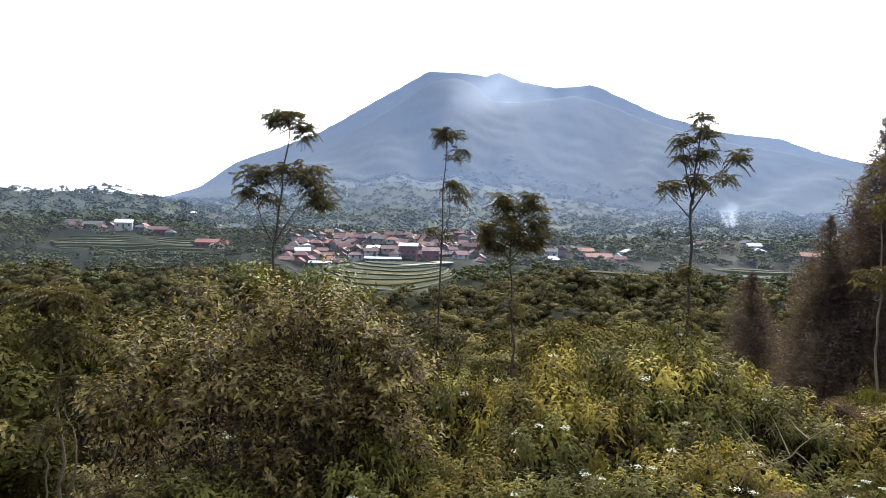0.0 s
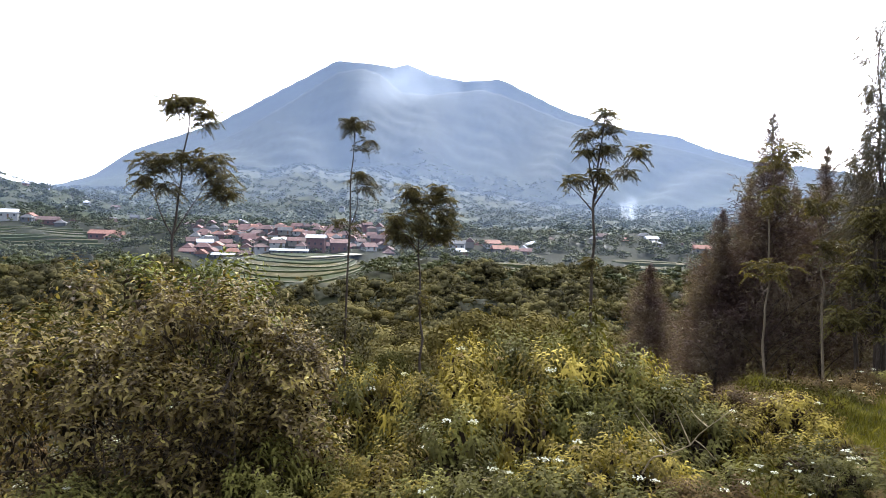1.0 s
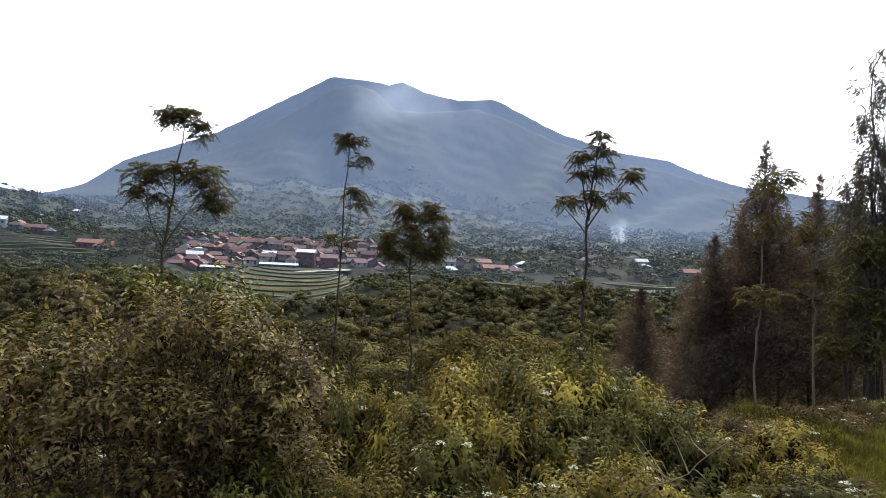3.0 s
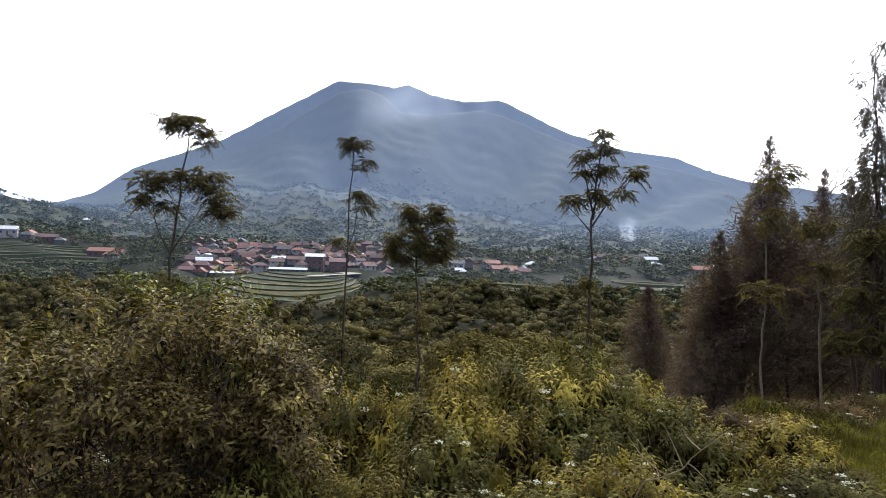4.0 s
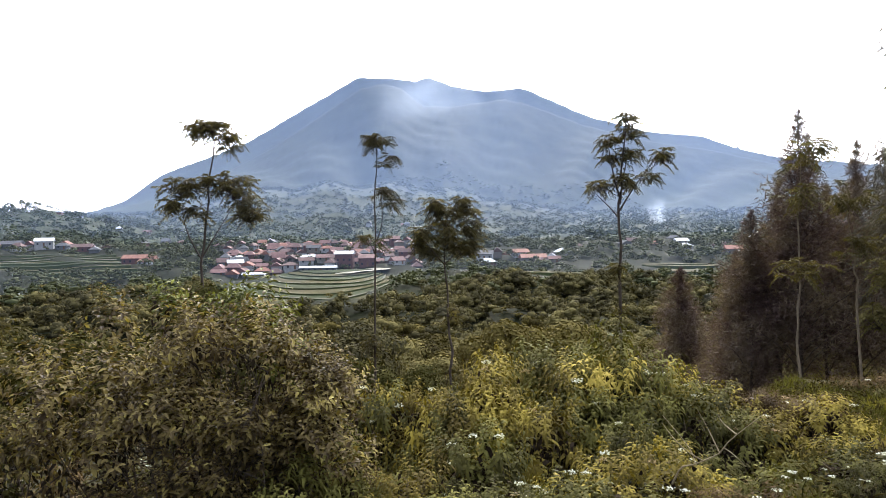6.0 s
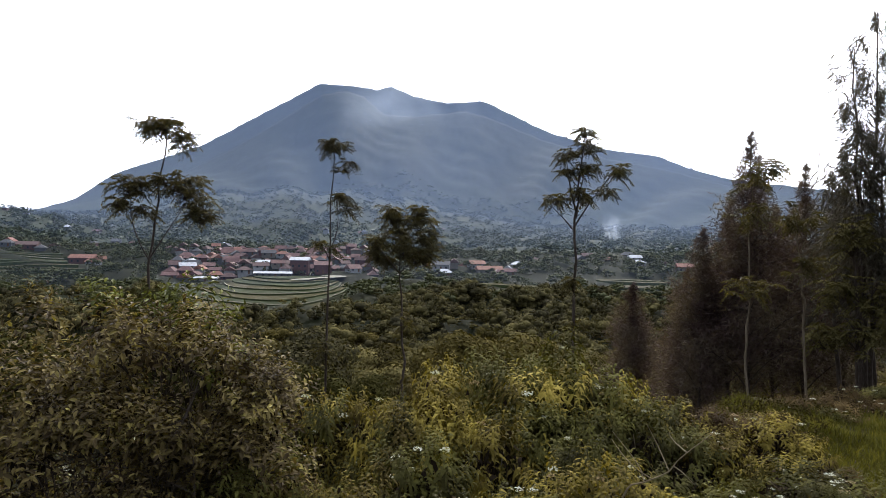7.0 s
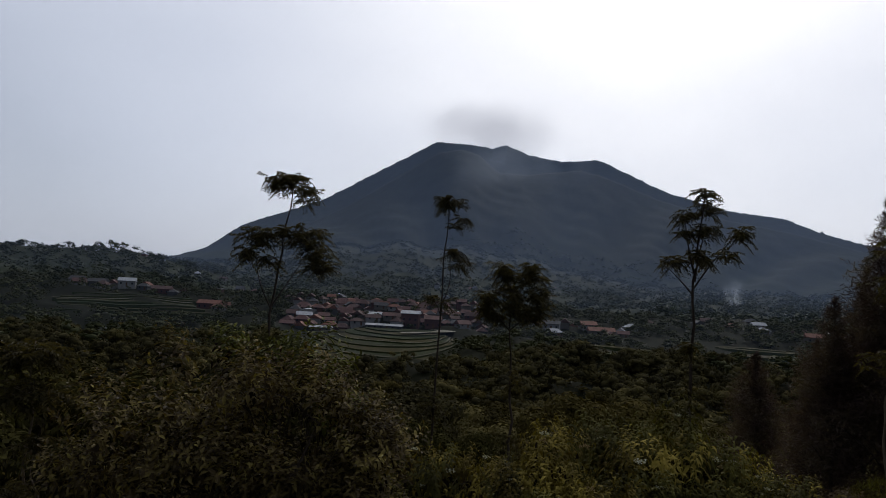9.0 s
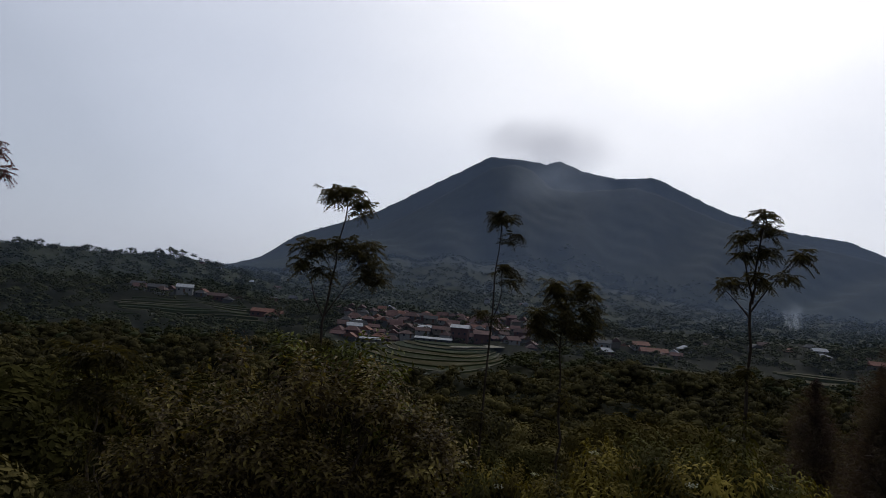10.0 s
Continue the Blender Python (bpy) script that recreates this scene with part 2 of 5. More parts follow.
def smoke_material(name, scale, most):
    """Thin smoke: drifting wisps that let most light pass and fade out at the sheet's edges."""
    m, N, L, _ = material(name)
    co = N.new("ShaderNodeTexCoord")
    sep = N.new("ShaderNodeSeparateXYZ")
    L.new(co.outputs["Generated"], sep.inputs["Vector"])
    tex = N.new("ShaderNodeTexNoise")
    tex.inputs["Scale"].default_value = scale
    tex.inputs["Detail"].default_value = 5
    tex.inputs["Distortion"].default_value = 0.6
    L.new(co.outputs["Generated"], tex.inputs["Vector"])
    wisp = N.new("ShaderNodeMapRange")
    for key, v in (("From Min", 0.36), ("From Max", 0.72), ("To Max", most)):
        wisp.inputs[key].default_value = v
    L.new(tex.outputs["Fac"], wisp.inputs["Value"])
    fac = wisp.outputs["Result"]
    for axis in ("X", "Z"):
        tri = N.new("ShaderNodeMath")
        tri.operation = "PINGPONG"
        tri.inputs[1].default_value = 0.5
        L.new(sep.outputs[axis], tri.inputs[0])
        fade = N.new("ShaderNodeMapRange")
        fade.interpolation_type = "SMOOTHSTEP"
        fade.inputs["From Max"].default_value = 0.4
        L.new(tri.outputs[0], fade.inputs["Value"])
        mul = N.new("ShaderNodeMath")
        mul.operation = "MULTIPLY"
        L.new(fac, mul.inputs[0])
        L.new(fade.outputs["Result"], mul.inputs[1])
        fac = mul.outputs[0]
    clear, haze, mix = N.new("ShaderNodeBsdfTransparent"), N.new("ShaderNodeBsdfTranslucent"), N.new("ShaderNodeMixShader")
    haze.inputs["Color"].default_value = (0.74, 0.84, 1.0, 1)
    L.new(fac, mix.inputs["Fac"])
    L.new(clear.outputs["BSDF"], mix.inputs[1])
    L.new(haze.outputs["BSDF"], mix.inputs[2])
    L.new(mix.outputs["Shader"], N["Material Output"].inputs["Surface"])
    return m


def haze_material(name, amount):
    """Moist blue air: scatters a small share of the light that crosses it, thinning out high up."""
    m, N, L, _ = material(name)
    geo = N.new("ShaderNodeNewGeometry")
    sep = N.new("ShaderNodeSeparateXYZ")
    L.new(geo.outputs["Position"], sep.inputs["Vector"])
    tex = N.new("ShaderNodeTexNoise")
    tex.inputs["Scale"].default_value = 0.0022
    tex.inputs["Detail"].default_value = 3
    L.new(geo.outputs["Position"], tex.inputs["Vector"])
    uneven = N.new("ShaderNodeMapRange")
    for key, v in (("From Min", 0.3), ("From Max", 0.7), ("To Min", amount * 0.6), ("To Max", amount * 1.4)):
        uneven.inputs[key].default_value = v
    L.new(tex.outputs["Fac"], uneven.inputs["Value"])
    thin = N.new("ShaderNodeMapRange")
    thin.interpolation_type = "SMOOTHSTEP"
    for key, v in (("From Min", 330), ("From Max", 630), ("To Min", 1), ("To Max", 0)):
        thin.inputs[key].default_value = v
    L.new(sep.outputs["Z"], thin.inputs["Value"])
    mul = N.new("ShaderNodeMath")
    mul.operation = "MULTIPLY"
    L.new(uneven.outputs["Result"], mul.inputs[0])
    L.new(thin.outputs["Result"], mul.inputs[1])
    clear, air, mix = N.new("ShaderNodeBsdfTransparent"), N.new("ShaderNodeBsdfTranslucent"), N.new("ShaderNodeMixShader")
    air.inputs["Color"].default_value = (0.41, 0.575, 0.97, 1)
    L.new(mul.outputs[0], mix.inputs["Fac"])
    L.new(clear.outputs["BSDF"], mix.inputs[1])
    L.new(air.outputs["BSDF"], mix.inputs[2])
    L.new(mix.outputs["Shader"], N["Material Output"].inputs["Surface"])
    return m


M_SMOKE, M_MIST = smoke_material("thin_smoke", 6.0, 0.15), smoke_material("summit_mist", 1.8, 0.085)
M_REDLEAF = leaf_material("reddish_leaf", [(0.06, 0.015, 0.015), (0.11, 0.03, 0.03)], 3, 0.3)
M_BARK = rough_material("bark", [(0.022, 0.016, 0.012), (0.045, 0.034, 0.026), (0.075, 0.06, 0.048)], 6, stretch=(1, 1, 0.25), bump=0.6)
M_PALE = rough_material("pale_bark", [(0.06242, 0.04682, 0.03093), (0.104, 0.08054, 0.05535), (0.1561, 0.1217, 0.08543)], 5, stretch=(1, 1, 0.3), bump=0.5)
M_TWIG = rough_material("dry_twig", [(0.12, 0.09, 0.05), (0.24, 0.19, 0.12)], 9, bump=0.3)
M_TERRACE = rough_material("terrace_grass", [(0.02081, 0.01946, 0.00816), (0.03237, 0.02918, 0.01248), (0.04913, 0.04096, 0.02016)], 0.12, fine=9)
M_CROP = rough_material("terrace_crop", [(0.012, 0.016, 0.007), (0.02, 0.025, 0.011), (0.034, 0.038, 0.017)], 0.3, fine=6)
M_RISER = rough_material("terrace_bank", [(0.02016, 0.02772, 0.01404), (0.04032, 0.0504, 0.02106)], 0.3, fine=7)
M_PATH = rough_material("pale_earth_path", [(0.042, 0.0396, 0.02604), (0.06, 0.0552, 0.0403), (0.084, 0.075, 0.05704)], 0.4, fine=7)
M_TRACK = rough_material("pale_dirt_track", [(0.13, 0.12, 0.095), (0.18, 0.17, 0.135), (0.24, 0.22, 0.18)], 0.4, fine=7)
M_TILE = [painted_material("roof_tile_" + n, c, 0.35) for n, c in (("red", (0.095, 0.054, 0.05)), ("brown", (0.078, 0.05, 0.046)), ("orange", (0.15, 0.073, 0.055)), ("grey", (0.06, 0.06, 0.062)))]
M_TIN = painted_material("whitish_sheet_roof", (0.3, 0.31, 0.33), 0.3, 0.5)
M_WALL = [painted_material("house_wall_" + n, c, 0.18) for n, c in (("white", (0.2, 0.2, 0.2)), ("cream", (0.12, 0.11, 0.095)), ("brick", (0.085, 0.045, 0.042)), ("grey", (0.075, 0.077, 0.08)))]
M_PANE = painted_material("dark_window_glass", (0.02, 0.024, 0.03), 0.2, 0.12)
M_DOOR = painted_material("door_wood", (0.09, 0.05, 0.03), 0.3)

# ---- building helpers ----
RNG = np.random.default_rng(7)


def mesh_from(name, verts, faces, mats, face_mat=None, smooth=False):
    """faces: an (n, 3) or (n, 4) array, or a list of index lists."""
    me = bpy.data.meshes.new(name)
    me.from_pydata(np.asarray(verts, float).tolist(), [], faces.tolist() if hasattr(faces, "tolist") else faces)
    for m in (mats if isinstance(mats, (list, tuple)) else [mats]):
        me.materials.append(m)
    if face_mat is not None:
        me.polygons.foreach_set("material_index", np.asarray(face_mat, np.int32))
    if smooth:
        me.polygons.foreach_set("use_smooth", np.ones(len(me.polygons), bool))
    me.update()
    return me


def piece(name, me, parent=None, label="", at=None):
    """One mesh as an object of its own, as a part where a parent is given."""
    ob = new(name, me)
    if at is not None:
        ob.matrix_basis = at
    if parent is not None:
        ob.parent = parent
    if label:
        ob["label"] = label
    return ob


def empty(name, at, label, category, group="", kind=""):
    ob = new(name)
    ob.empty_display_size = 0.2
    ob.matrix_basis = at
    return tagged(ob, label, category, group, kind)


def smooth_step(a, b, v):
    t = np.clip((np.asarray(v, float) - a) / (b - a), 0, 1)
    return t * t * (3 - 2 * t)


def spot(az, el, r):
    """A place seen from the standing point: degrees to the right of north, degrees above the eye, metres off."""
    a = radians(az)
    return np.array([r * math.sin(a), r * math.cos(a), EYE + r * math.tan(radians(el))])


def unit(v):
    return v / np.maximum(np.linalg.norm(v, axis=-1, keepdims=True), 1e-9)


def ripple(x, y, wave, seed):
    """Smooth rolling unevenness, about -1 to 1."""
    rs = np.random.default_rng(seed)
    s = 0
    for i in range(5):
        a, p, k = rs.uniform(0, 6.28), rs.uniform(0, 6.28), rs.uniform(0.6, 1.6) / wave * 6.28
        s = s + np.sin(k * (np.cos(a) * x + np.sin(a) * y) + p)
    return s / 3.2


FIELD = (-22.5, 390.0)
R_KEY = [0, 1.5, 4, 6, 9, 14, 20, 28, 45, 80, 130, 190, 260, 390, 520, 700, 1000, 1300, 2000, 4900]
Z_KEY = [0, -0.05, -0.95, -1.5, -2.2, -3.4, -4.7, -6.5, -11, -19, -26, -28.5, -23.2, -20.6, -11.5, -8, 3, 22, 30, 30]
R_SHELF = [0, 4.7, 9, 12, 16, 20, 26, 40, 60]
Z_SHELF = [0, -0.2, -0.75, -1.0, -1.45, -2.3, -4.0, -9.0, -14.5]


def ground_z(x, y):
    x, y = np.asarray(x, float), np.asarray(y, float)
    r, az = np.hypot(x, y), np.degrees(np.arctan2(x, y))
    z = np.interp(r, R_KEY, Z_KEY)
    shelf = np.interp(r, R_SHELF, Z_SHELF)
    z = z + (shelf - z) * smooth_step(21, 31, az) * (1 - smooth_step(45, 60, r))
    z = z + smooth_step(-15, -24, az) * np.interp(r, [380, 600, 900, 1200, 2000], [0, 8, 26, 8, 0])
    spur = np.interp(az, [-20, -14, -10, -4, 2, 6, 10, 14.5, 18], [0, 12, 42, 55, 54, 42, 22, 4, 0]) + 5 * np.sin(az * 1.3) * smooth_step(-14, -8, az) * smooth_step(14, 8, az)
    z = z + spur * np.interp(r, [620, 850, 1050, 1280, 1500, 1900], [0, 0.16, 0.5, 1.0, 0.9, 0.0])
    ring = np.hypot((x - FIELD[0]) / np.where(x < FIELD[0], 52, 34), (y - FIELD[1]) / 140)
    z = z - 2.2 * smooth_step(1.12, 0.92, ring) * smooth_step(402, 385, y)
    back = smooth_step(62, 110, np.abs(az))
    z = z + (np.minimum(0.10 * r, 45) - z) * back
    rough = np.where(r < 40, 0.05, np.minimum(0.012 * r, 3.0))
    return z + ripple(x, y, 3.0, 1) * 0.05 * np.minimum(1, r / 4) + ripple(x, y, 45, 2) * rough * smooth_step(20, 90, r)


# ---- ground and mountain ----
def build_ground():
    az = np.concatenate([np.arange(-180, -50, 4.0), np.arange(-50, 60, 0.4), np.arange(60, 180, 4.0)])
    r = np.concatenate([[0.25], np.geomspace(0.6, 4900, 190)])
    A, Rr = np.meshgrid(np.radians(az), r)
    x, y = Rr * np.sin(A), Rr * np.cos(A)
    z = ground_z(x, y)
    n, m = len(az), len(r)
    idx = np.arange(n * m).reshape(m, n)
    nxt = np.roll(idx, -1, axis=1)
    f = np.stack([idx[:-1], nxt[:-1], nxt[1:], idx[1:]], -1).reshape(-1, 4)[:, ::-1]
    rf = np.repeat(r[:-1], n)
    mat = np.where(rf < 40, 0, np.where(rf < 560, 1, 2))
    faces = f.tolist() + [idx[0].tolist()]
    me = mesh_from("ground", np.stack([x, y, z], -1).reshape(-1, 3), faces, [M_SOIL, M_VALLEY, M_SLOPE], np.append(mat, 0), smooth=True)
    tagged(new("ground", me), "green sloping ground falling to a farmed valley", "ground", kind="structure")


MASSIF_AZ = [-27, -16, -12, -8, -4, -1.2, 0.6, 2.0, 3.6, 5.6, 8, 10, 12, 16, 20.5, 25, 30, 42, 52]
MASSIF_EL = [-0.5, 2.4, 3.9, 6.1, 8.7, 10.6, 11.0, 10.6, 9.3, 9.2, 9.5, 9.7, 9.1, 7.5, 6.2, 5.3, 3.9, 1.1, -0.5]
RIDGE_AZ = [-26, -18.3, -15.6, -9.8, -6, -1.3, 1.6, 3.0, 4.1, 5.0, 5.9, 8.4, 11.2, 13.7, 16, 20.5, 24.2, 26.4, 29.3, 35.4, 42, 52]
RIDGE_EL = [-0.5, 2.0, 4.0, 6.3, 8.6, 11.3, 11.2, 11.0, 11.3, 10.95, 10.6, 10.15, 10.35, 9.2, 8.1, 6.7, 6.2, 5.3, 4.4, 3.6, 1.4, -0.5]


def mountain_z(az, r):
    """The mountain's height: a dark massif 1.95 km off in front of a crest at 2.5 km, with spurs and gullies."""
    foot = np.interp(az, [-27, -10, 5, 25, 52], [1450, 1250, 1200, 1450, 1450])
    zb = 12.0
    x, y = r * np.sin(np.radians(az)), r * np.cos(np.radians(az))
    t = (r - foot) / (2500 - foot)
    crest = 2500 * np.tan(np.radians(np.interp(az, RIDGE_AZ, RIDGE_EL) + 0.12)) + EYE
    back = zb + (crest - zb) * np.where(t < 1, np.clip(t, 0, 1) ** 2.3, 1 - (t - 1) * 1.5)
    # the massif: its flanks even out below its own crest
    q = (r - foot) / (1950 - foot)
    wide = 5.0 * np.clip(1.0 - q, 0, 1)
    el = sum(np.interp(az + k * wide, MASSIF_AZ, MASSIF_EL) for k in (-1, -0.5, 0, 0.5, 1)) / 5
    top = 1950 * np.tan(np.radians(el)) + EYE
    front = zb + (top - zb) * np.where(q < 1, np.clip(q, 0, 1) ** 1.3, 1 - (q - 1) * 0.9)
    fan = az - 2.0 + (az - 2.0) * 0.55 * (1 - q)
    spur = 0.6 * np.sin(np.radians(fan) * 23 + 1.4 * q) + 0.4 * np.sin(np.radians(fan) * 57 + 2.2 * q + 2) + 0.3 * ripple(x, y, 420, 8)
    body = np.clip((1 - q) * q * 4, 0, 1)
    front = front + (spur * 20 + ripple(x, y, 90, 6) * 2.5) * body * np.clip((top - zb) / 250, 0.1, 1)
    return np.maximum(front, back), t


def build_mountain():
    az = np.arange(-27, 53, 0.17)
    A, T = np.meshgrid(az, np.linspace(0, 1.3, 150))
    foot = np.interp(A, [-27, -10, 5, 25, 52], [1450, 1250, 1200, 1450, 1450])
    r = foot + (2500 - foot) * T
    z, _ = mountain_z(A, r)
    z = z + RNG.normal(0, 0.5, z.shape) * smooth_step(0.05, 0.3, T) + np.abs(RNG.normal(0, 2.2, z.shape)) * (np.abs(T - 1) < 0.008)
    x, y = r * np.sin(np.radians(A)), r * np.cos(np.radians(A))
    idx = np.arange(A.size).reshape(A.shape)
    f = np.stack([idx[:-1, :-1], idx[:-1, 1:], idx[1:, 1:], idx[1:, :-1]], -1).reshape(-1, 4)
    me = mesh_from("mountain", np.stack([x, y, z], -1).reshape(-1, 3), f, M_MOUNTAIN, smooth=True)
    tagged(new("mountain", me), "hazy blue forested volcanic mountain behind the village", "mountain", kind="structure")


def surface_z(x, y):
    az, r = math.degrees(math.atan2(x, y)), math.hypot(x, y)
    return max(float(ground_z(x, y)), float(mountain_z(az, r)[0])) if r > 1200 and -26 < az < 52 else float(ground_z(x, y))


build_ground()
build_mountain()


# ---- leaves, stems and crowns ----
def leaf_arrays(P, D, U, L, W, fold=0.25, quad=False):
    """Leaves as folded diamonds: place, direction, upper side, length and width, each an array."""
    D, n = unit(D), len(P)
    S = unit(np.cross(D, U))
    Nn = np.cross(S, D)
    L, W = np.broadcast_to(L, n)[:, None], np.broadcast_to(W, n)[:, None]
    mid = P + D * L * 0.45
    droop = Nn * L * -0.12
    v = np.stack([P, mid + S * W * 0.5 + Nn * W * fold, P + D * L + droop, mid - S * W * 0.5 + Nn * W * fold], 1).reshape(-1, 3)
    b = np.arange(n)[:, None] * 4
    if quad:
        return v, b + np.array([[0, 1, 2, 3]])
    return v, np.concatenate([b + np.array([[0, 1, 2]]), b + np.array([[0, 2, 3]])])


def blade_arrays(P, D, U, L, W, fold=0.22):
    """Broad leaves with a rounded outline, folded along the midrib and curling down at the tip."""
    D, n = unit(D), len(P)
    S = unit(np.cross(D, U))
    Nn = np.cross(S, D)
    L, W = np.broadcast_to(L, n)[:, None], np.broadcast_to(W, n)[:, None]
    at = lambda t, w, up: P + D * L * t + S * W * w + Nn * (W * fold * abs(w) * 2 + L * up)
    v = np.stack([at(0, 0, 0), at(0.28, 0.44, 0.0), at(0.66, 0.40, -0.05), at(1, 0, -0.2), at(0.66, -0.40, -0.05), at(0.28, -0.44, 0.0), at(0.28, 0, 0.0), at(0.66, 0, -0.05)], 1).reshape(-1, 3)
    b = np.arange(n)[:, None] * 8
    f = []
    for q in ([0, 1, 6], [0, 6, 5], [1, 2, 7], [1, 7, 6], [6, 7, 4], [6, 4, 5], [2, 3, 7], [7, 3, 4]):
        f.append(b + np.array([q]))
    return v, np.concatenate(f)


def tube(path, radii, sides=6):
    path, radii = np.asarray(path, float), np.asarray(radii, float)
    d = unit(np.gradient(path, axis=0))
    ref = np.where(np.abs(d[:, 2:3]) > 0.9, [[1.0, 0, 0]], [[0, 0, 1.0]])
    a = unit(np.cross(d, ref))
    b = np.cross(d, a)
    th = np.linspace(0, 2 * np.pi, sides, endpoint=False)
    v = (path[:, None] + radii[:, None, None] * (a[:, None] * np.cos(th)[None, :, None] + b[:, None] * np.sin(th)[None, :, None])).reshape(-1, 3)
    f = []
    for i in range(len(path) - 1):
        for k in range(sides):
            k2 = (k + 1) % sides
            f.append([i * sides + k, i * sides + k2, (i + 1) * sides + k2, (i + 1) * sides + k])
    f.append([(len(path) - 1) * sides + k for k in range(sides)])
    return v, f


def join(parts):
    vs, fs, o = [], [], 0
    for v, f in parts:
        vs.append(v)
        fs += [[i + o for i in q] for q in (f.tolist() if hasattr(f, "tolist") else f)]
        o += len(v)
    return np.concatenate(vs), fs


def bow(a, b, sag, n=6, rng=RNG):
    a, b = np.asarray(a, float), np.asarray(b, float)
    t = np.linspace(0, 1, n)[:, None]
    off = rng.normal(0, 1, 3) * np.linalg.norm(b - a) * sag
    return a + (b - a) * t + off * np.sin(np.pi * t)


def crown_leaves(clumps, count, size, rng, up_bias=0.25, aspect=0.55, ragged=False):
    """Leaves on the shells of several clumps (x, y, z, rx, rz): pointing out, blades half turned up."""
    c = np.array(clumps, float)
    wgt = c[:, 3] ** 2
    k = rng.choice(len(c), count, p=wgt / wgt.sum())
    d = unit(rng.normal(0, 1, (count, 3)) + [0, 0, up_bias])
    rad = rng.uniform(0.72, 1.15 if ragged else 1.06, (count, 1))
    P = c[k, :3] + d * rad * np.stack([c[k, 3], c[k, 3], c[k, 4]], 1)
    D = unit(np.cross(d, rng.normal(0, 1, (count, 3))) + d * rng.uniform(-0.1, 0.15, (count, 1)))
    U = unit(d + rng.normal(0, 0.28, (count, 3)))
    L = size * rng.uniform(0.6, 1.4, count)
    return leaf_arrays(P, D, U, L, L * aspect, 0.0, quad=True)


def leaf_masses(clumps, rng, around=6, rings=4):
    """Rounded, slightly uneven leaf masses, open below, one to a clump."""
    vs, fs, o = [], [], 0
    for x, y, z, rx, rz in clumps:
        th, ph = np.meshgrid(np.linspace(0, 2 * np.pi, around, endpoint=False) + rng.uniform(0, 1), np.linspace(-0.55, 1.5, rings))
        k = rng.uniform(0.6, 0.86, th.shape)
        vs.append(np.stack([x + rx * k * np.cos(ph) * np.cos(th), y + rx * k * np.cos(ph) * np.sin(th), z + rz * k * np.sin(ph)], -1).reshape(-1, 3))
        i = np.arange(around * rings).reshape(rings, around)
        j = np.roll(i, -1, axis=1)
        fs.append(np.stack([i[:-1], j[:-1], j[1:], i[1:]], -1).reshape(-1, 4) + o)
        o += around * rings
    return np.concatenate(vs), np.concatenate(fs)


def crown_mesh(clumps, leaves, size, rng, mat, masses):
    v, f = crown_leaves(clumps[1:] if masses else clumps, leaves, size, rng, ragged=masses > 0)
    if masses:
        v2, f2 = leaf_masses(clumps[1:1 + masses], rng)
        v, f = np.concatenate([v, v2]), np.concatenate([f, f2 + len(v)])
    return mesh_from("crown", v, f, mat, smooth=masses > 0)


def round_tree_meshes(seed, leaves, size, mat, masses=0):
    """A broad-leaved tree one unit high: (trunk mesh, crown mesh)."""
    rng = np.random.default_rng(seed)
    lean = rng.normal(0, 0.03, 2)
    clumps = [(lean[0], lean[1], 0.56, 0.25, 0.24)]
    for i in range(int(rng.integers(9, 14))):
        d = unit(rng.normal(0, 1, 3) + [0, 0, 0.5])
        s = rng.uniform(0.10, 0.17)
        clumps.append((d[0] * 0.25 + lean[0], d[1] * 0.25 + lean[1], 0.56 + d[2] * rng.uniform(0.18, 0.3), s * 1.1, s * rng.uniform(0.7, 1.0)))
    trunk = bow((0, 0, -0.05), (lean[0], lean[1], 0.8), 0.03, 6, rng)
    parts = [tube(trunk, np.linspace(0.022, 0.006, 6), 5)]
    for c in clumps:
        parts.append(tube(bow(trunk[int(rng.integers(1, 4))], c[:3], 0.08, 4, rng), np.linspace(0.009, 0.003, 4), 4))
    return mesh_from("trunk", *join(parts), M_BARK), crown_mesh(clumps, leaves, size, rng, mat, masses)


FINE_TREES = [round_tree_meshes(80 + i, 3800, 0.036, M_TREE_GREEN if i == 3 else M_TREE_DARK) for i in range(4)]
NEAR_TREES = [round_tree_meshes(100 + i, 3200, 0.038, M_TREE_GREEN if i % 2 else M_TREE) for i in range(5)]
MID_TREES = [round_tree_meshes(200 + i, 1000, 0.052, M_TREE_GREEN if i % 2 else M_TREE, 12) for i in range(6)]
FILL_TREES = [round_tree_meshes(250 + i, 330, 0.075, M_TREE, 8) for i in range(5)]
FAR_TREES = [round_tree_meshes(300 + i, 70, 0.13, M_FAR, 4) for i in range(5)]
DOT_TREES = [round_tree_meshes(350 + i, 26, 0.2, M_DISTANT, 2) for i in range(5)]


def place_tree(meshes, x, y, h, label, group, wide=1.0, z=None, rng=RNG):
    zz = float(ground_z(x, y)) if z is None else z
    at = pose(x, y, zz, 0, 0, rng.uniform(0, 360)) @ Matrix.Diagonal((h * wide, h * wide, h, 1))
    ob = empty("tree", at, label, "tree", group)
    piece("trunk", meshes[0], ob)
    piece("crown", meshes[1], ob)
    return ob


# ---- terraced fields and village ----
def in_field(x, y, grow=1.0):
    return ((x - FIELD[0]) / ((52 if x < FIELD[0] else 34) * grow)) ** 2 + ((y - FIELD[1]) / (140 * grow)) ** 2 < 1 and y < FIELD[1] + 6


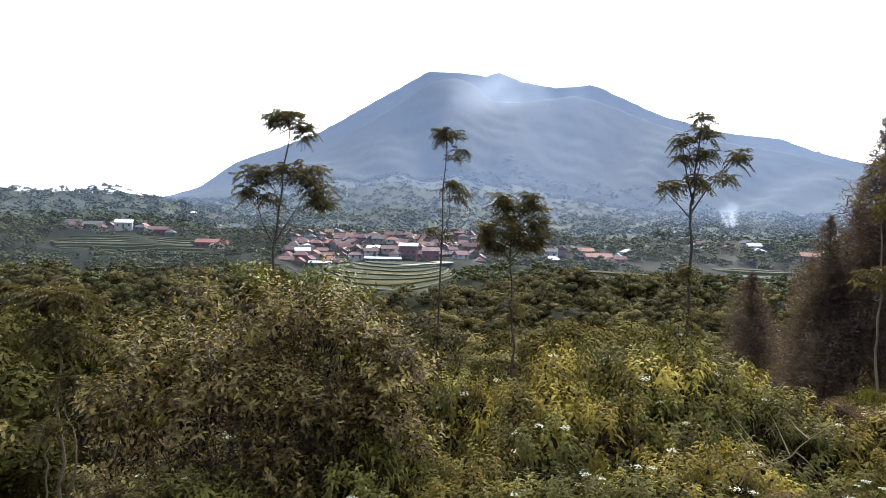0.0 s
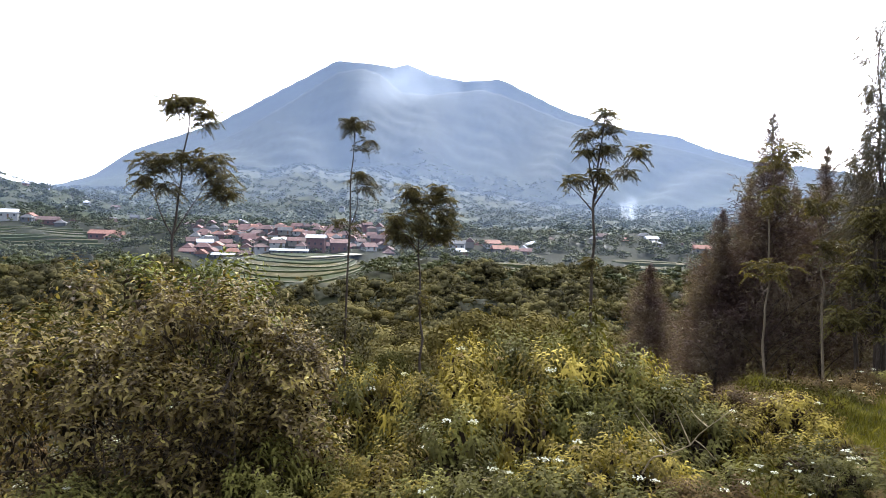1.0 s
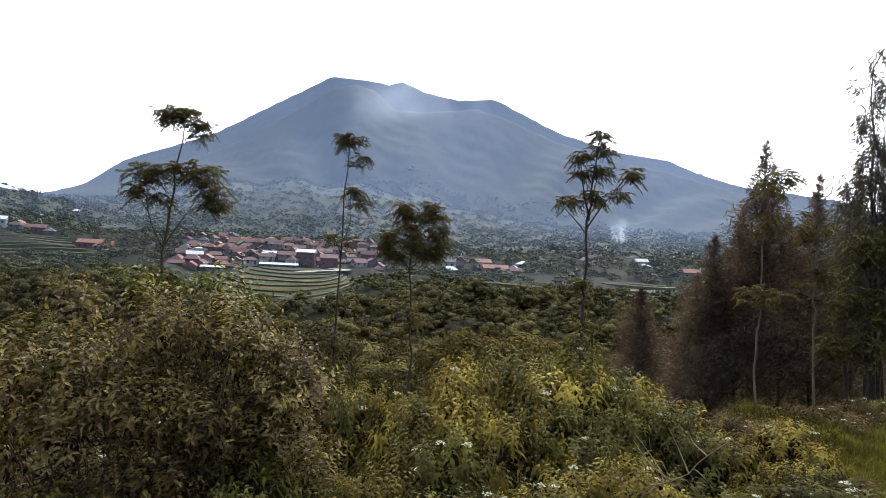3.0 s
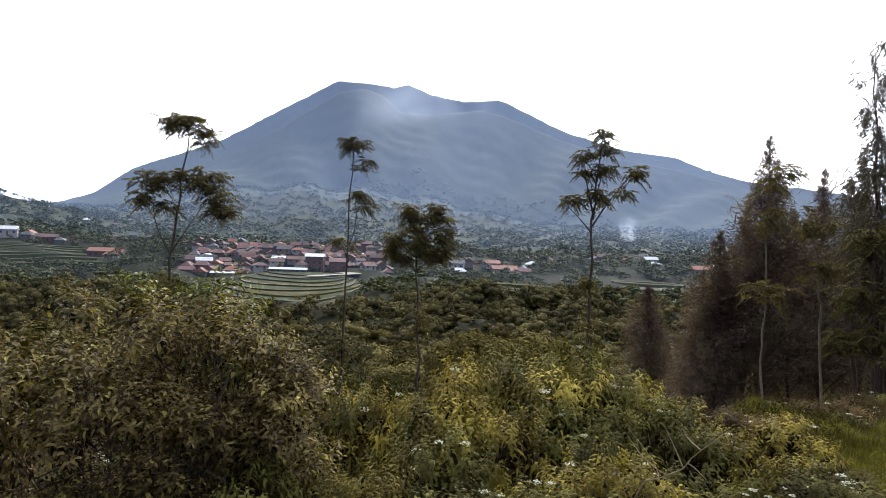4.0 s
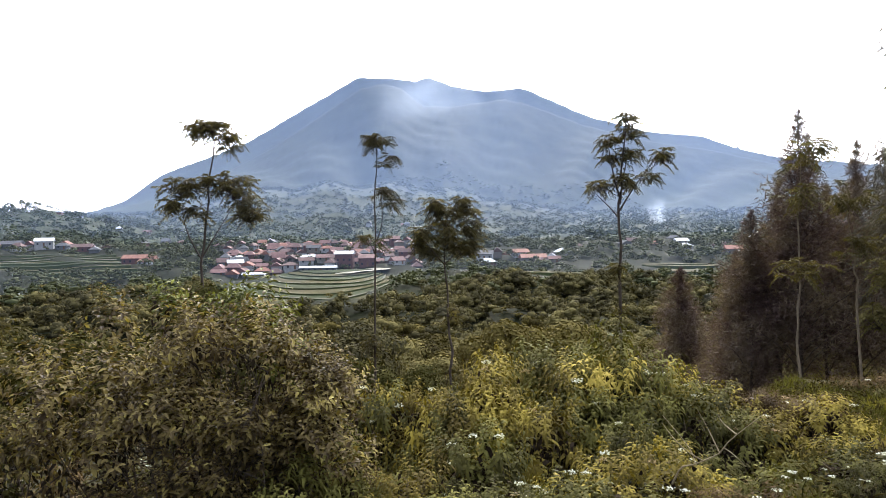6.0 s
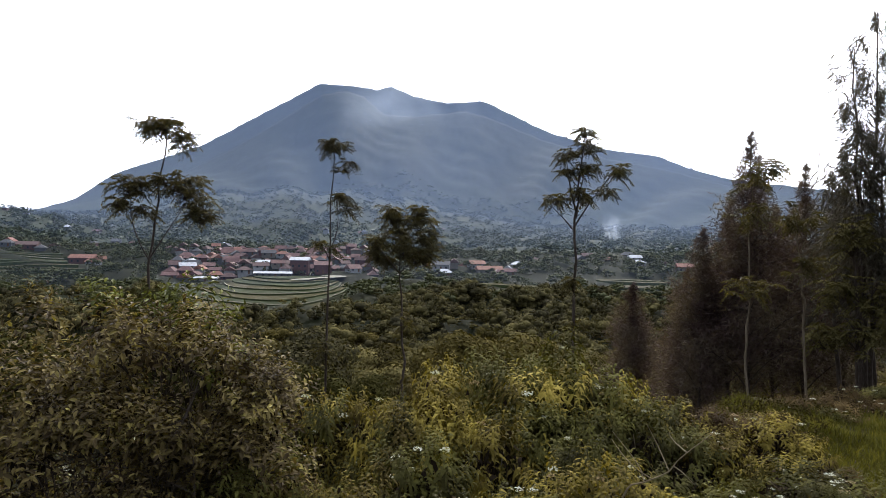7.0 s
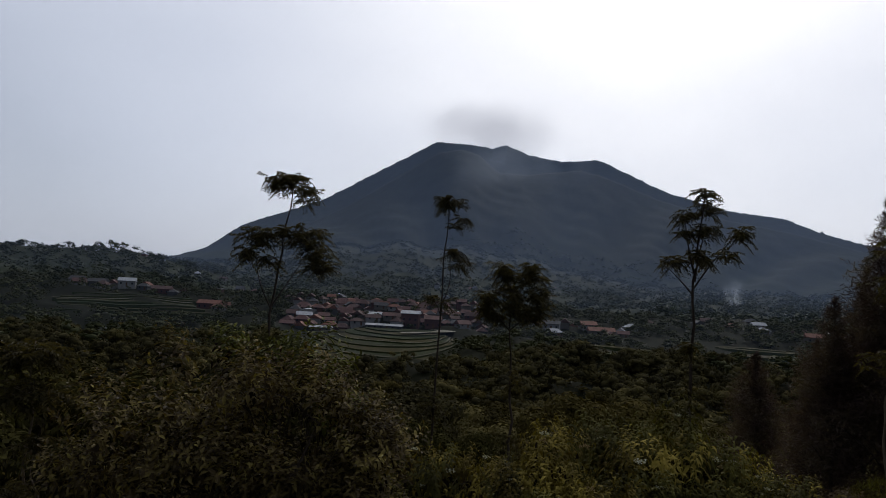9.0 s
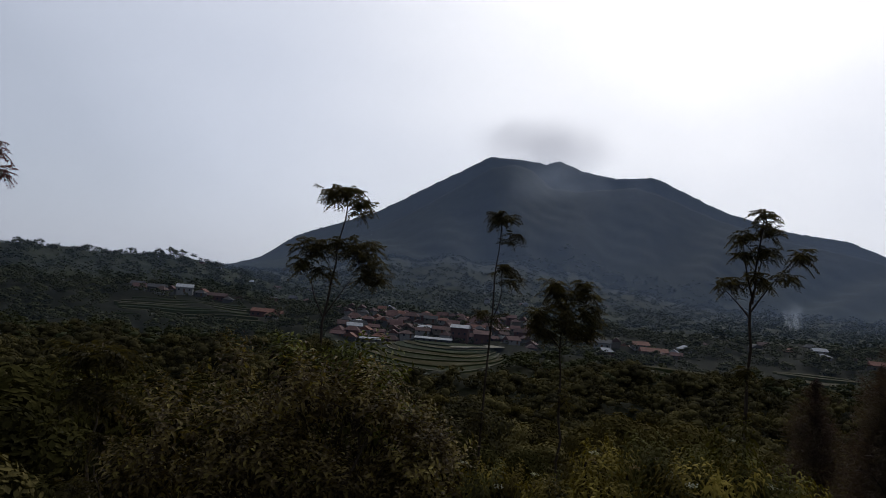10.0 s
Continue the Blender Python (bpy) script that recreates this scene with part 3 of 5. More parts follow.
def build_terraces():
    ob = empty("terraced_field", pose(FIELD[0], FIELD[1], -23), "stepped grassy farm terraces with pale earth edges below the village", "field", kind="structure")
    steps = 8
    for k in range(steps):
        a, b, z = 33 - 2.6 * k, 138 - 16.5 * k, -1.0 + 0.6 * k
        th = np.linspace(np.pi, 2 * np.pi, 60)
        wob = 1 + 0.03 * np.sin(th * 5 + k * 1.7)
        rim = np.stack([a * np.cos(th) * wob * np.where(np.cos(th) < 0, 1.55, 1) + 1.2 * k * 0.5, b * np.sin(th) * wob, np.full(60, z)], 1)
        low = rim - [0, 0, 3.4]
        ctr = np.array([[0, 6.0, z]])
        v = np.concatenate([rim, low, ctr])
        f = [[120, i, i + 1] for i in range(59)] + [[i, 60 + i, 61 + i, i + 1] for i in range(59)]
        piece("terrace", mesh_from("terrace", v, f, [M_CROP if k % 2 else M_TERRACE, M_RISER], [0] * 59 + [1] * 59), ob)
        inner = rim.copy()
        inner[:, 0] *= 0.97 if k % 2 else 0.985
        inner[:, 1] *= 0.975 if k % 2 else 0.988
        v = np.concatenate([rim, inner]) + [0, 0, 0.06]
        lo, hi = (4, 50) if k % 3 else (14, 59)
        f = [[i, i + 1, 61 + i, 60 + i] for i in range(lo, hi)]
        if k not in (2, 5):
            piece("edge_path", mesh_from("edge_path", v, f, M_TRACK if k == 4 else M_PATH), ob, "pale bare earth edge")
    # the winding track that climbs the terraces
    t = np.linspace(0, 1, 40)[:, None]
    line = np.concatenate([6 + 26 * np.sin(t * 2.6) * t, -34 + 42 * t, 0 * t], 1)
    line[:, 2] = 3.4
    side = np.array([4.6, 2.0, 0])
    v = np.concatenate([line - side, line + side])
    piece("track", mesh_from("track", v, [[i, i + 40, i + 41, i + 1] for i in range(39)], M_TRACK), ob, "pale winding dirt track")


# small stepped fields among the trees: from and to in degrees, from and to in metres
PATCHES = [(-28, -17.3, 404, 478), (9.5, 16.8, 298, 342), (19.5, 25.5, 330, 402)]


def in_patch(x, y):
    az, r = math.degrees(math.atan2(x, y)), math.hypot(x, y)
    return any(a - 0.2 < az < b + 0.2 and r0 - 3 < r < r1 + 3 for a, b, r0, r1 in PATCHES)


def build_patches():
    rng = np.random.default_rng(29)
    for a, b, r0, r1 in PATCHES:
        foot = spot((a + b) / 2, 0, r0)
        foot[2] = float(ground_z(foot[0], foot[1]))
        ob = empty("stepped_field", pose(*foot), "small stepped crop field with grassy banks among trees", "field", "stepped fields")
        rows = int((r1 - r0) / 8)
        for k in range(rows):
            az = np.linspace(a + rng.uniform(0, 1.6), b - rng.uniform(0, 1.6), 30)
            wave = 2.0 * np.sin(np.radians(az) * 26 + 0.5 * k)
            near, far = r0 + (r1 - r0) * k / rows + wave, r0 + (r1 - r0) * (k + 1) / rows + wave
            line = lambda rr, z: np.stack([rr * np.sin(np.radians(az)), rr * np.cos(np.radians(az)), z], 1)
            mid = (near + far) / 2
            z = ground_z(mid * np.sin(np.radians(az)), mid * np.cos(np.radians(az)))
            z = 0.25 * z + 0.75 * z.mean() + 1.0
            v = np.concatenate([line(near, z), line(far, z + 0.1), line(near - 0.3, z - 2.2)]) - foot
            f = [[i, i + 1, 31 + i, 30 + i] for i in range(29)] + [[60 + i, 61 + i, i + 1, i] for i in range(29)]
            piece("terrace", mesh_from("terrace", v, f, [(M_TERRACE, M_CROP, M_PATH)[int(rng.choice(3, p=[0.5, 0.35, 0.15]))], M_RISER], [0] * 29 + [1] * 29), ob)


def box_arrays(x0, x1, y0, y1, z0, z1):
    v = np.array([[x, y, z] for z in (z0, z1) for y in (y0, y1) for x in (x0, x1)], float)
    return v, [[0, 2, 3, 1], [4, 5, 7, 6], [0, 1, 5, 4], [2, 6, 7, 3], [0, 4, 6, 2], [1, 3, 7, 5]]


def roof_arrays(w, d, h, rise, hip, over=0.5, thick=0.18):
    """A gabled or hipped roof with eaves and thickness; the ridge runs along x."""
    X, Y = w / 2 + over, d / 2 + over
    k = X - (d / 2 if hip else 0)
    top = [[-X, -Y, h], [X, -Y, h], [X, Y, h], [-X, Y, h], [-k, 0, h + rise], [k, 0, h + rise]]
    v = np.array(top + [[a, b, c - thick] for a, b, c in top], float)
    f = [[0, 1, 5, 4], [2, 3, 4, 5], [1, 2, 5], [3, 0, 4], [7, 6, 10, 11], [9, 8, 11, 10], [6, 7, 1, 0], [8, 9, 3, 2], [7, 8, 2, 1], [9, 6, 0, 3]]
    return v, f


def build_house(x, y, z, w, d, h, rise, turn, roof, wall, label, hip=False, storeys=1):
    ob = empty("house", pose(x, y, z, 0, 0, turn), label, "house", "village houses")
    piece("wall", mesh_from("wall", *box_arrays(-w / 2, w / 2, -d / 2, d / 2, -3, h), wall), ob)
    if not hip and rise > 0.5:
        for s in (-1, 1):
            v = np.array([[s * (w / 2 - o), yy, zz] for o in (0, 0.2) for yy, zz in ((-d / 2, h), (d / 2, h), (0, h + rise * 0.9))])
            piece("gable", mesh_from("gable", v, [[0, 1, 2], [3, 5, 4], [0, 2, 5, 3], [1, 4, 5, 2]], wall), ob)
    piece("roof", mesh_from("roof", *roof_arrays(w, d, h, rise, hip), roof), ob)
    n = max(2, int(w / 3))
    for s in range(storeys):
        zc = 1.5 + s * 2.9
        for i in range(n):
            xc = -w / 2 + (i + 0.5) * w / n
            door = s == 0 and i == n // 2
            wv = box_arrays(xc - 0.5, xc + 0.5, -d / 2 - 0.06, -d / 2 + 0.05, (0.0 if door else zc - 0.55), zc + 0.6)
            piece("door" if door else "window", mesh_from("opening", *wv, M_DOOR if door else M_PANE), ob)
    return ob


def build_village():
    rng = np.random.default_rng(21)
    taken = []

    def free(x, y, gap):
        return all((x - a) ** 2 + (y - b) ** 2 > gap * gap for a, b in taken)

    # landmark buildings above the terraces
    def at(az, r):
        a = radians(az)
        x, y = r * math.sin(a), r * math.cos(a)
        taken.append((x, y))
        return x, y, float(ground_z(x, y))

    x, y, z = at(-2.6, 408)
    build_house(x, y, z - 0.5, 9.5, 8, 7.6, 1.6, -6, M_TIN, M_WALL[2], "two-storey red brick house with a whitish sheet roof", storeys=2)
    x, y, z = at(-0.9, 410)
    build_house(x, y, z - 0.5, 9, 8, 4.6, 2.0, 4, M_TILE[0], M_WALL[2], "red brick house with a red tiled roof beside the terraces", storeys=1)
    x, y, z = at(-4.6, 396)
    build_house(x, y, z - 0.3, 19, 5, 2.6, 0.9, -4, M_TIN, M_WALL[3], "long low shed with a whitish sheet roof")
    x, y, z = at(-5.2, 418)
    build_house(x, y, z - 0.8, 10, 6, 2.4, 1.2, 5, M_TIN, M_WALL[3], "low house with a whitish sheet roof")
    x, y, z = at(-9.4, 398)
    build_house(x, y, z, 11, 5, 2.6, 0.9, -3, M_TIN, M_WALL[1], "long low shed with a whitish sheet roof")
    x, y, z = at(-3.8, 425)
    build_house(x, y, z, 15, 8, 4.2, 2.4, 8, M_TILE[1], M_WALL[1], "wide house with a brown tiled roof")
    for az, r, w, roof, wall, words_ in ((11.9, 415, 14, M_TILE[2], M_WALL[1], "long house with a bright orange tiled roof"), (10.9, 432, 9, M_TILE[2], M_WALL[0], "house with an orange tiled roof and pale walls"),
                                         (8.2, 420, 9, M_TILE[3], M_WALL[0], "pale house with a grey roof among trees"), (-23.3, 508, 10, M_TIN, M_WALL[0], "pale flat-looking house at the field's edge"),
                                         (-21.2, 510, 16, M_TILE[1], M_WALL[2], "long house with a brown tiled roof by the field"), (-25.2, 512, 12, M_TILE[3], M_WALL[3], "grey-roofed farmhouse by the field"),
                                         (-17.6, 452, 13, M_TILE[2], M_WALL[2], "house with an orange tiled roof half hidden by trees"), (26.4, 440, 9, M_TILE[2], M_WALL[1], "orange-roofed house beside the dark conifers")):
        x, y, z = at(az, r)
        build_house(x, y, z, w, 6.5, 3.2, 2.0, rng.normal(0, 8), roof, wall, words_)
    words = ["red tiled", "brown tiled", "orange tiled", "grey tiled"]
    walls = ["white", "cream", "brick", "grey"]

    def some(count, az0, az1, r0, r1, gap, pick):
        made = 0
        for _ in range(count * 12):
            if made == count:
                break
            a, r = radians(rng.uniform(az0, az1)), rng.uniform(r0, r1)
            x, y = r * math.sin(a), r * math.cos(a)
            if not free(x, y, gap) or in_field(x, y) or in_patch(x, y):
                continue
            taken.append((x, y))
            made += 1
            i, j = int(rng.choice(5, p=pick)), int(rng.choice(4, p=[0.4, 0.3, 0.15, 0.15]))
            w, d = rng.uniform(5.0, 8.5), rng.uniform(4.5, 6.0)
            roof = M_TIN if i == 4 else M_TILE[i]
            word = "whitish sheet" if i == 4 else words[i]
            build_house(x, y, float(ground_z(x, y)), w, d, rng.uniform(1.9, 2.5), rng.uniform(1.6, 2.3), rng.choice([0, 90]) + rng.normal(0, 12), roof, M_WALL[j],
                        f"small village house with {walls[j]} walls and a {word} roof", hip=rng.random() < 0.4)

    some(26, -12, -5.5, 397, 425, 7.0, [0.42, 0.36, 0.06, 0.1, 0.06])
    some(150, -11.8, 3.0, 402, 545, 6.6, [0.40, 0.36, 0.08, 0.13, 0.03])
    some(10, 6.5, 15, 395, 470, 11, [0.25, 0.15, 0.35, 0.1, 0.15])
    some(9, -26.5, -18.8, 500, 520, 9, [0.3, 0.25, 0.1, 0.2, 0.15])
    some(3, -18.5, -16.5, 440, 470, 9, [0.1, 0.0, 0.9, 0.0, 0.0])
    some(16, 14, 33, 420, 560, 12, [0.2, 0.2, 0.3, 0.1, 0.2])
    some(20, -24, 14, 600, 1000, 18, [0.1, 0.2, 0.1, 0.2, 0.4])
    return taken


build_terraces()
build_patches()
HOUSES = np.array(build_village())


# ---- woods ----
def build_woods():
    rng = np.random.default_rng(33)
    # single trees over the near valley
    spots, tries = [], 0
    while len(spots) < 300 and tries < 20000:
        tries += 1
        az, r = rng.uniform(-38, 40), 42 * (175 / 42) ** rng.uniform(0, 1) ** 0.8
        x, y = r * math.sin(radians(az)), r * math.cos(radians(az))
        if az > 24 and r < 60:
            continue
        if any((x - a) ** 2 + (y - b) ** 2 < (2.7 + 0.014 * r) ** 2 for a, b in spots):
            continue
        spots.append((x, y))
        h = rng.uniform(5.5, 10.0) * (0.8 if r < 70 else 1)
        meshes = NEAR_TREES[int(rng.integers(5))] if r < 100 else MID_TREES[int(rng.integers(6))]
        place_tree(meshes, x, y, h, "leafy green broad-leaved tree in the valley wood", "valley trees", rng.uniform(1.0, 1.4), rng=rng)
    # the woods beyond, too many to count

    def stuff(name, label, kinds, mat, count, az0, az1, r0, r1, h0, h1, keep, wide=1.2):
        base = []
        for _, crown in kinds:
            v, q = np.empty(len(crown.vertices) * 3), np.empty(len(crown.loops), np.int32)
            crown.vertices.foreach_get("co", v)
            crown.loops.foreach_get("vertex_index", q)
            base.append((v.reshape(-1, 3), q.reshape(-1, 4)))
        vs, fs, o = [], [], 0
        for _ in range(count):
            az = rng.uniform(az0, az1)
            r = math.sqrt(rng.uniform(r0 * r0, r1 * r1)) if r1 / r0 < 2.6 else r0 * (r1 / r0) ** rng.uniform(0, 1)
            x, y = r * math.sin(radians(az)), r * math.cos(radians(az))
            if not keep(x, y, az, r):
                continue
            h, w, t = rng.uniform(h0, h1), rng.uniform(0.85, 1.2) * wide, rng.uniform(0, 6.28)
            b, q = base[int(rng.integers(len(base)))]
            fs.append(q + o)
            o += len(b)
            c, s = math.cos(t) * h * w, math.sin(t) * h * w
            vs.append(np.stack([b[:, 0] * c - b[:, 1] * s + x, b[:, 0] * s + b[:, 1] * c + y, (b[:, 2] - 0.26) * h + surface_z(x, y)], 1))
        tagged(new(name, mesh_from(name, np.concatenate(vs), np.concatenate(fs), mat, smooth=True)), label, "woods", kind="stuff")

    def clear(x, y, gap):
        return np.min((HOUSES[:, 0] - x) ** 2 + (HOUSES[:, 1] - y) ** 2) > gap * gap

    patch = lambda x, y, s: ripple(x, y, 70, s)
    stuff("valley_thicket", "dense green thicket between the valley trees", FILL_TREES, M_TREE, 420, -40, 42, 92, 190, 4.0, 7.5,
          lambda x, y, az, r: not (az > 24 and r < 60), wide=1.45)
    stuff("valley_woods", "dense green valley wood below the village", FILL_TREES, M_TREE_GREEN, 1300, -40, 44, 118, 285, 5.5, 11.0,
          lambda x, y, az, r: not in_field(x, y, 1.04) and not (-13 < az < 3 and r > 238), wide=1.15)
    stuff("village_trees", "garden and field trees scattered round the village", FAR_TREES, M_FAR, 3000, -40, 46, 262, 560, 3.5, 8.0,
          lambda x, y, az, r: not in_field(x, y, 1.02) and clear(x, y, 6.0) and not (-12.5 < az < 4 and 340 < r < 470 and rng.random() < 0.95) and not in_patch(x, y) and (patch(x, y, 9) > -0.85 or r > 470), wide=1.5)
    stuff("village_gardens", "leafy garden trees between the village houses", FAR_TREES, M_FAR, 650, -13.5, 6, 400, 560, 2.5, 5.5,
          lambda x, y, az, r: not in_field(x, y, 1.0) and clear(x, y, 4.0), wide=1.2)
    stuff("valley_scrub", "low scrub filling the gaps of the valley wood", FAR_TREES, M_TREE, 1900, -40, 46, 60, 330, 2.0, 4.0,
          lambda x, y, az, r: not in_field(x, y, 1.02) and not in_patch(x, y), wide=2.0)
    stuff("field_hedges", "low hedges between small fields", DOT_TREES, M_FAR, 2000, -40, 46, 260, 540, 1.0, 2.2,
          lambda x, y, az, r: not in_field(x, y, 1.02) and clear(x, y, 5) and not in_patch(x, y) and abs(math.sin(r / 9 + 0.03 * x)) < 0.4, wide=2.2)
    stuff("slope_woods", "hazy woods on the rising slopes", DOT_TREES, M_DISTANT, 6500, -42, 50, 540, 1330, 4.5, 11,
          lambda x, y, az, r: clear(x, y, 9) and (patch(x, y, 11) > -0.6 or r < 700), wide=1.5)
    stuff("flank_woods", "pale hazy tree cover low on the mountain flank", DOT_TREES, M_DISTANT, 2600, -24, 34, 1280, 1520, 5, 9,
          lambda x, y, az, r: patch(x, y, 12) > -0.2 and az < 20, wide=1.6)
    # trees that break the left skyline
    for az, r, h in ((-24.6, 900, 15), (-25.4, 905, 12), (-23.8, 905, 11), (-19.5, 880, 14), (-30, 900, 9), (-33, 900, 10)):
        place_tree(FAR_TREES[1], r * math.sin(radians(az)), r * math.cos(radians(az)), h, "distant round tree on the hill ridge", "ridge trees", 1.5, rng=rng)


build_woods()


# ---- slender feather-leaved trees ----
def feather_leaves(ends, per_end, length, rng, droop=0.38, leaflets=7, spread=1.0):
    """Compound leaves that fan out of each end and hang: pairs of leaflets along a midrib."""
    E = np.repeat(np.asarray(ends, float), per_end, axis=0)
    n = len(E)
    a = rng.uniform(0, 6.28, n)
    D = unit(np.stack([np.cos(a) * spread, np.sin(a) * spread, rng.uniform(-0.7, 0.9, n)], 1))
    L = length * rng.uniform(0.65, 1.25, n)
    vs, fs, o = [], [], 0
    side = unit(np.cross(D, [[0, 0, 1.0]]))
    for k in range(leaflets):
        t = (k + 1.2) / leaflets
        Pk = E + D * (L * t)[:, None] + np.array([0, 0, -1.0]) * (droop * L * t * t)[:, None]
        Dk = unit(D + np.array([0, 0, -1.0]) * (2 * droop * t))
        for s in (-1, 1):
            dirn = unit(side * s + Dk * 0.55 + rng.normal(0, 0.18, (n, 3)) + [0, 0, -0.25])
            size = L * 0.33 * (1.15 - 0.5 * abs(t - 0.45))
            v, f = leaf_arrays(Pk, dirn, unit(np.array([0, 0, 1.0]) + rng.normal(0, 0.3, (n, 3))), size, size * 0.36, quad=True)
            vs.append(v)
            fs.append(f + o)
            o += len(v)
    return np.concatenate(vs), np.concatenate(fs)


def slender_tree(name_label, r, base, trunk_pts, trunk_r, limbs, clumps, seed, bark=M_BARK, leaf=M_PINNATE, length=0.38):
    """trunk_pts, limbs: (az, el) places; clumps: (az, el, half width, half height in degrees, ends)."""
    rng = np.random.default_rng(seed)
    foot = spot(base[0], base[1], r)
    foot[2] = float(ground_z(foot[0], foot[1])) - 0.1
    ob = empty("slender_tree", pose(*foot), name_label, "tree", "slender trees")
    pts = np.array([foot] + [spot(a, e, r) for a, e in trunk_pts]) - foot
    t = np.linspace(0, 1, len(pts))
    tt = np.linspace(0, 1, 14)
    path = np.stack([np.interp(tt, t, pts[:, i]) for i in range(3)], 1)
    path[1:-1] += rng.normal(0, 0.025, (12, 3))
    piece("trunk", mesh_from("trunk", *tube(path, trunk_r * (1 - 0.72 * tt), 8), bark, smooth=True), ob)
    for a, b in limbs:
        A, B = spot(*a, r) - foot, spot(*b, r) - foot
        B[1] += rng.normal(0, 0.25)
        piece("limb", mesh_from("limb", *tube(bow(A, B, 0.05, 6, rng), np.linspace(trunk_r * 0.5, trunk_r * 0.16, 6), 6), bark, smooth=True), ob)
    ends, twigs = [], []
    for az, el, ha, he, n in clumps:
        c = spot(az, el, r) - foot
        sx, sz = r * math.radians(ha), r * math.radians(he)
        core = c - np.array([0, 0, sz * 0.8])
        for _ in range(round(n * 1.5)):
            d = unit(rng.normal(0, 1, 3) + [0, 0, 0.25])
            e = c + d * np.array([sx, sx, sz]) * rng.uniform(0.3, 1.0)
            ends.append(e)
            twigs.append(tube(bow(core, e, 0.08, 4, rng), np.linspace(trunk_r * 0.18, 0.006, 4), 4))
    piece("twig_spray", mesh_from("twig_spray", *join(twigs), bark), ob)["kind"] = "stuff"
    piece("crown", mesh_from("crown", *feather_leaves(ends, 4, length, rng), leaf), ob)
    return ob


slender_tree("slender tree with three tiers of drooping feathery leaves", 24, (-13.1, -14), [(-13.1, -5.7), (-13.1, -2.1), (-12.5, 2.0), (-12.2, 5.2), (-12.1, 7.4)], 0.055,
             [((-13.1, -2.0), (-14.3, 2.2)), ((-13.1, -2.0), (-10.6, 1.9))],
             [(-12.0, 7.7, 1.9, 0.5, 20), (-13.1, 7.3, 0.7, 0.4, 6), (-10.9, 7.0, 0.9, 0.5, 8), (-11.2, 6.3, 0.6, 0.4, 4), (-14.2, 3.2, 1.5, 0.9, 19), (-15.0, 2.0, 0.7, 0.7, 7), (-10.7, 3.3, 1.5, 1.2, 22), (-9.6, 1.5, 1.2, 1.1, 18), (-12.6, 3.7, 0.9, 0.6, 6), (-13.4, 1.6, 0.6, 0.6, 5)], 1)
slender_tree("tall bare-stemmed tree with a small tufted top", 25, (-0.6, -15), [(-0.4, -12.9), (-0.3, -4.7), (-0.2, -0.7), (-0.1, 3.5), (0.0, 7.2)], 0.048,
             [((-0.2, -2.0), (-0.9, -0.6)), ((-0.15, -1), (0.15, 3.0))],
             [(0.1, 6.8, 1.0, 0.5, 11), (1.2, 5.6, 0.7, 0.25, 3), (0.6, 4.9, 0.3, 0.4, 2), (0.7, 2.9, 0.9, 0.35, 7), (1.1, 1.9, 0.7, 0.3, 4), (-0.9, -0.7, 0.6, 0.25, 3), (0.1, -0.9, 0.5, 0.2, 2), (-0.5, -8.6, 0.9, 0.8, 5)], 2)
slender_tree("young tree with a rounded dense leafy head", 26, (5.7, -14), [(5.5, -10.6), (5.3, -6), (5.1, -2.8), (5.3, 0.4)], 0.055,
             [((5.1, -2.8), (3.4, -0.8)), ((5.1, -2.8), (7.0, -0.4)), ((5.2, -1.5), (5.0, 1.2))],
             [(4.6, 1.4, 0.9, 0.7, 12), (6.4, 1.4, 1.0, 0.6, 12), (5.3, 0.2, 1.6, 0.9, 16), (3.5, -0.6, 0.9, 0.8, 11), (7.1, -0.1, 0.8, 0.9, 12), (4.2, -1.7, 0.9, 0.6, 9), (6.4, -1.6, 1.0, 0.6, 10), (3.3, -1.5, 0.6, 0.6, 6), (7.3, -1.3, 0.5, 0.7, 6), (5.4, -1.2, 1.0, 0.7, 9), (4.4, 2.0, 0.6, 0.4, 6), (6.7, 2.0, 0.6, 0.4, 6), (5.5, -6.5, 0.8, 0.8, 4)], 3)
slender_tree("tall slender tree with an open upswept feathery crown", 23, (18.6, -14), [(18.5, -8.6), (18.4, -3), (18.4, 1.4), (18.7, 4.5), (19.0, 8.2)], 0.065,
             [((18.4, 1.0), (21.5, 5.2)), ((18.4, 0.6), (16.7, 2.6)), ((18.5, 2.0), (17.5, 6.4)), ((18.5, 1.6), (19.6, 5.6))],
             [(19.1, 8.0, 0.6, 0.5, 6), (19.3, 6.8, 0.8, 0.5, 6), (17.5, 6.3, 0.6, 0.6, 6), (17.8, 5.0, 0.6, 0.5, 4), (19.3, 5.3, 0.8, 0.6, 7), (21.6, 5.0, 0.7, 0.6, 7), (20.8, 3.6, 0.7, 0.5, 4), (17.0, 3.0, 0.8, 0.5, 6), (18.7, 3.4, 0.9, 0.6, 7), (18.4, -3.2, 0.6, 0.7, 4), (18.5, -6, 0.4, 0.6, 2)], 4)
slender_tree("thin pale-stemmed sapling with a drooping dark top", 8.6, (-28.1, -19), [(-28.1, -12), (-28.2, -4.9)], 0.022, [],
             [(-28.2, -5.6, 2.6, 0.7, 16), (-28.3, -8.2, 2.2, 0.8, 10)], 5, M_PALE, length=0.26)
slender_tree("short thin sapling stem with few leaves", 8.4, (-28.9, -20), [(-28.9, -17), (-28.8, -14.5)], 0.015, [], [(-28.8, -14.6, 1.2, 0.6, 5)], 10, M_PALE, length=0.2)
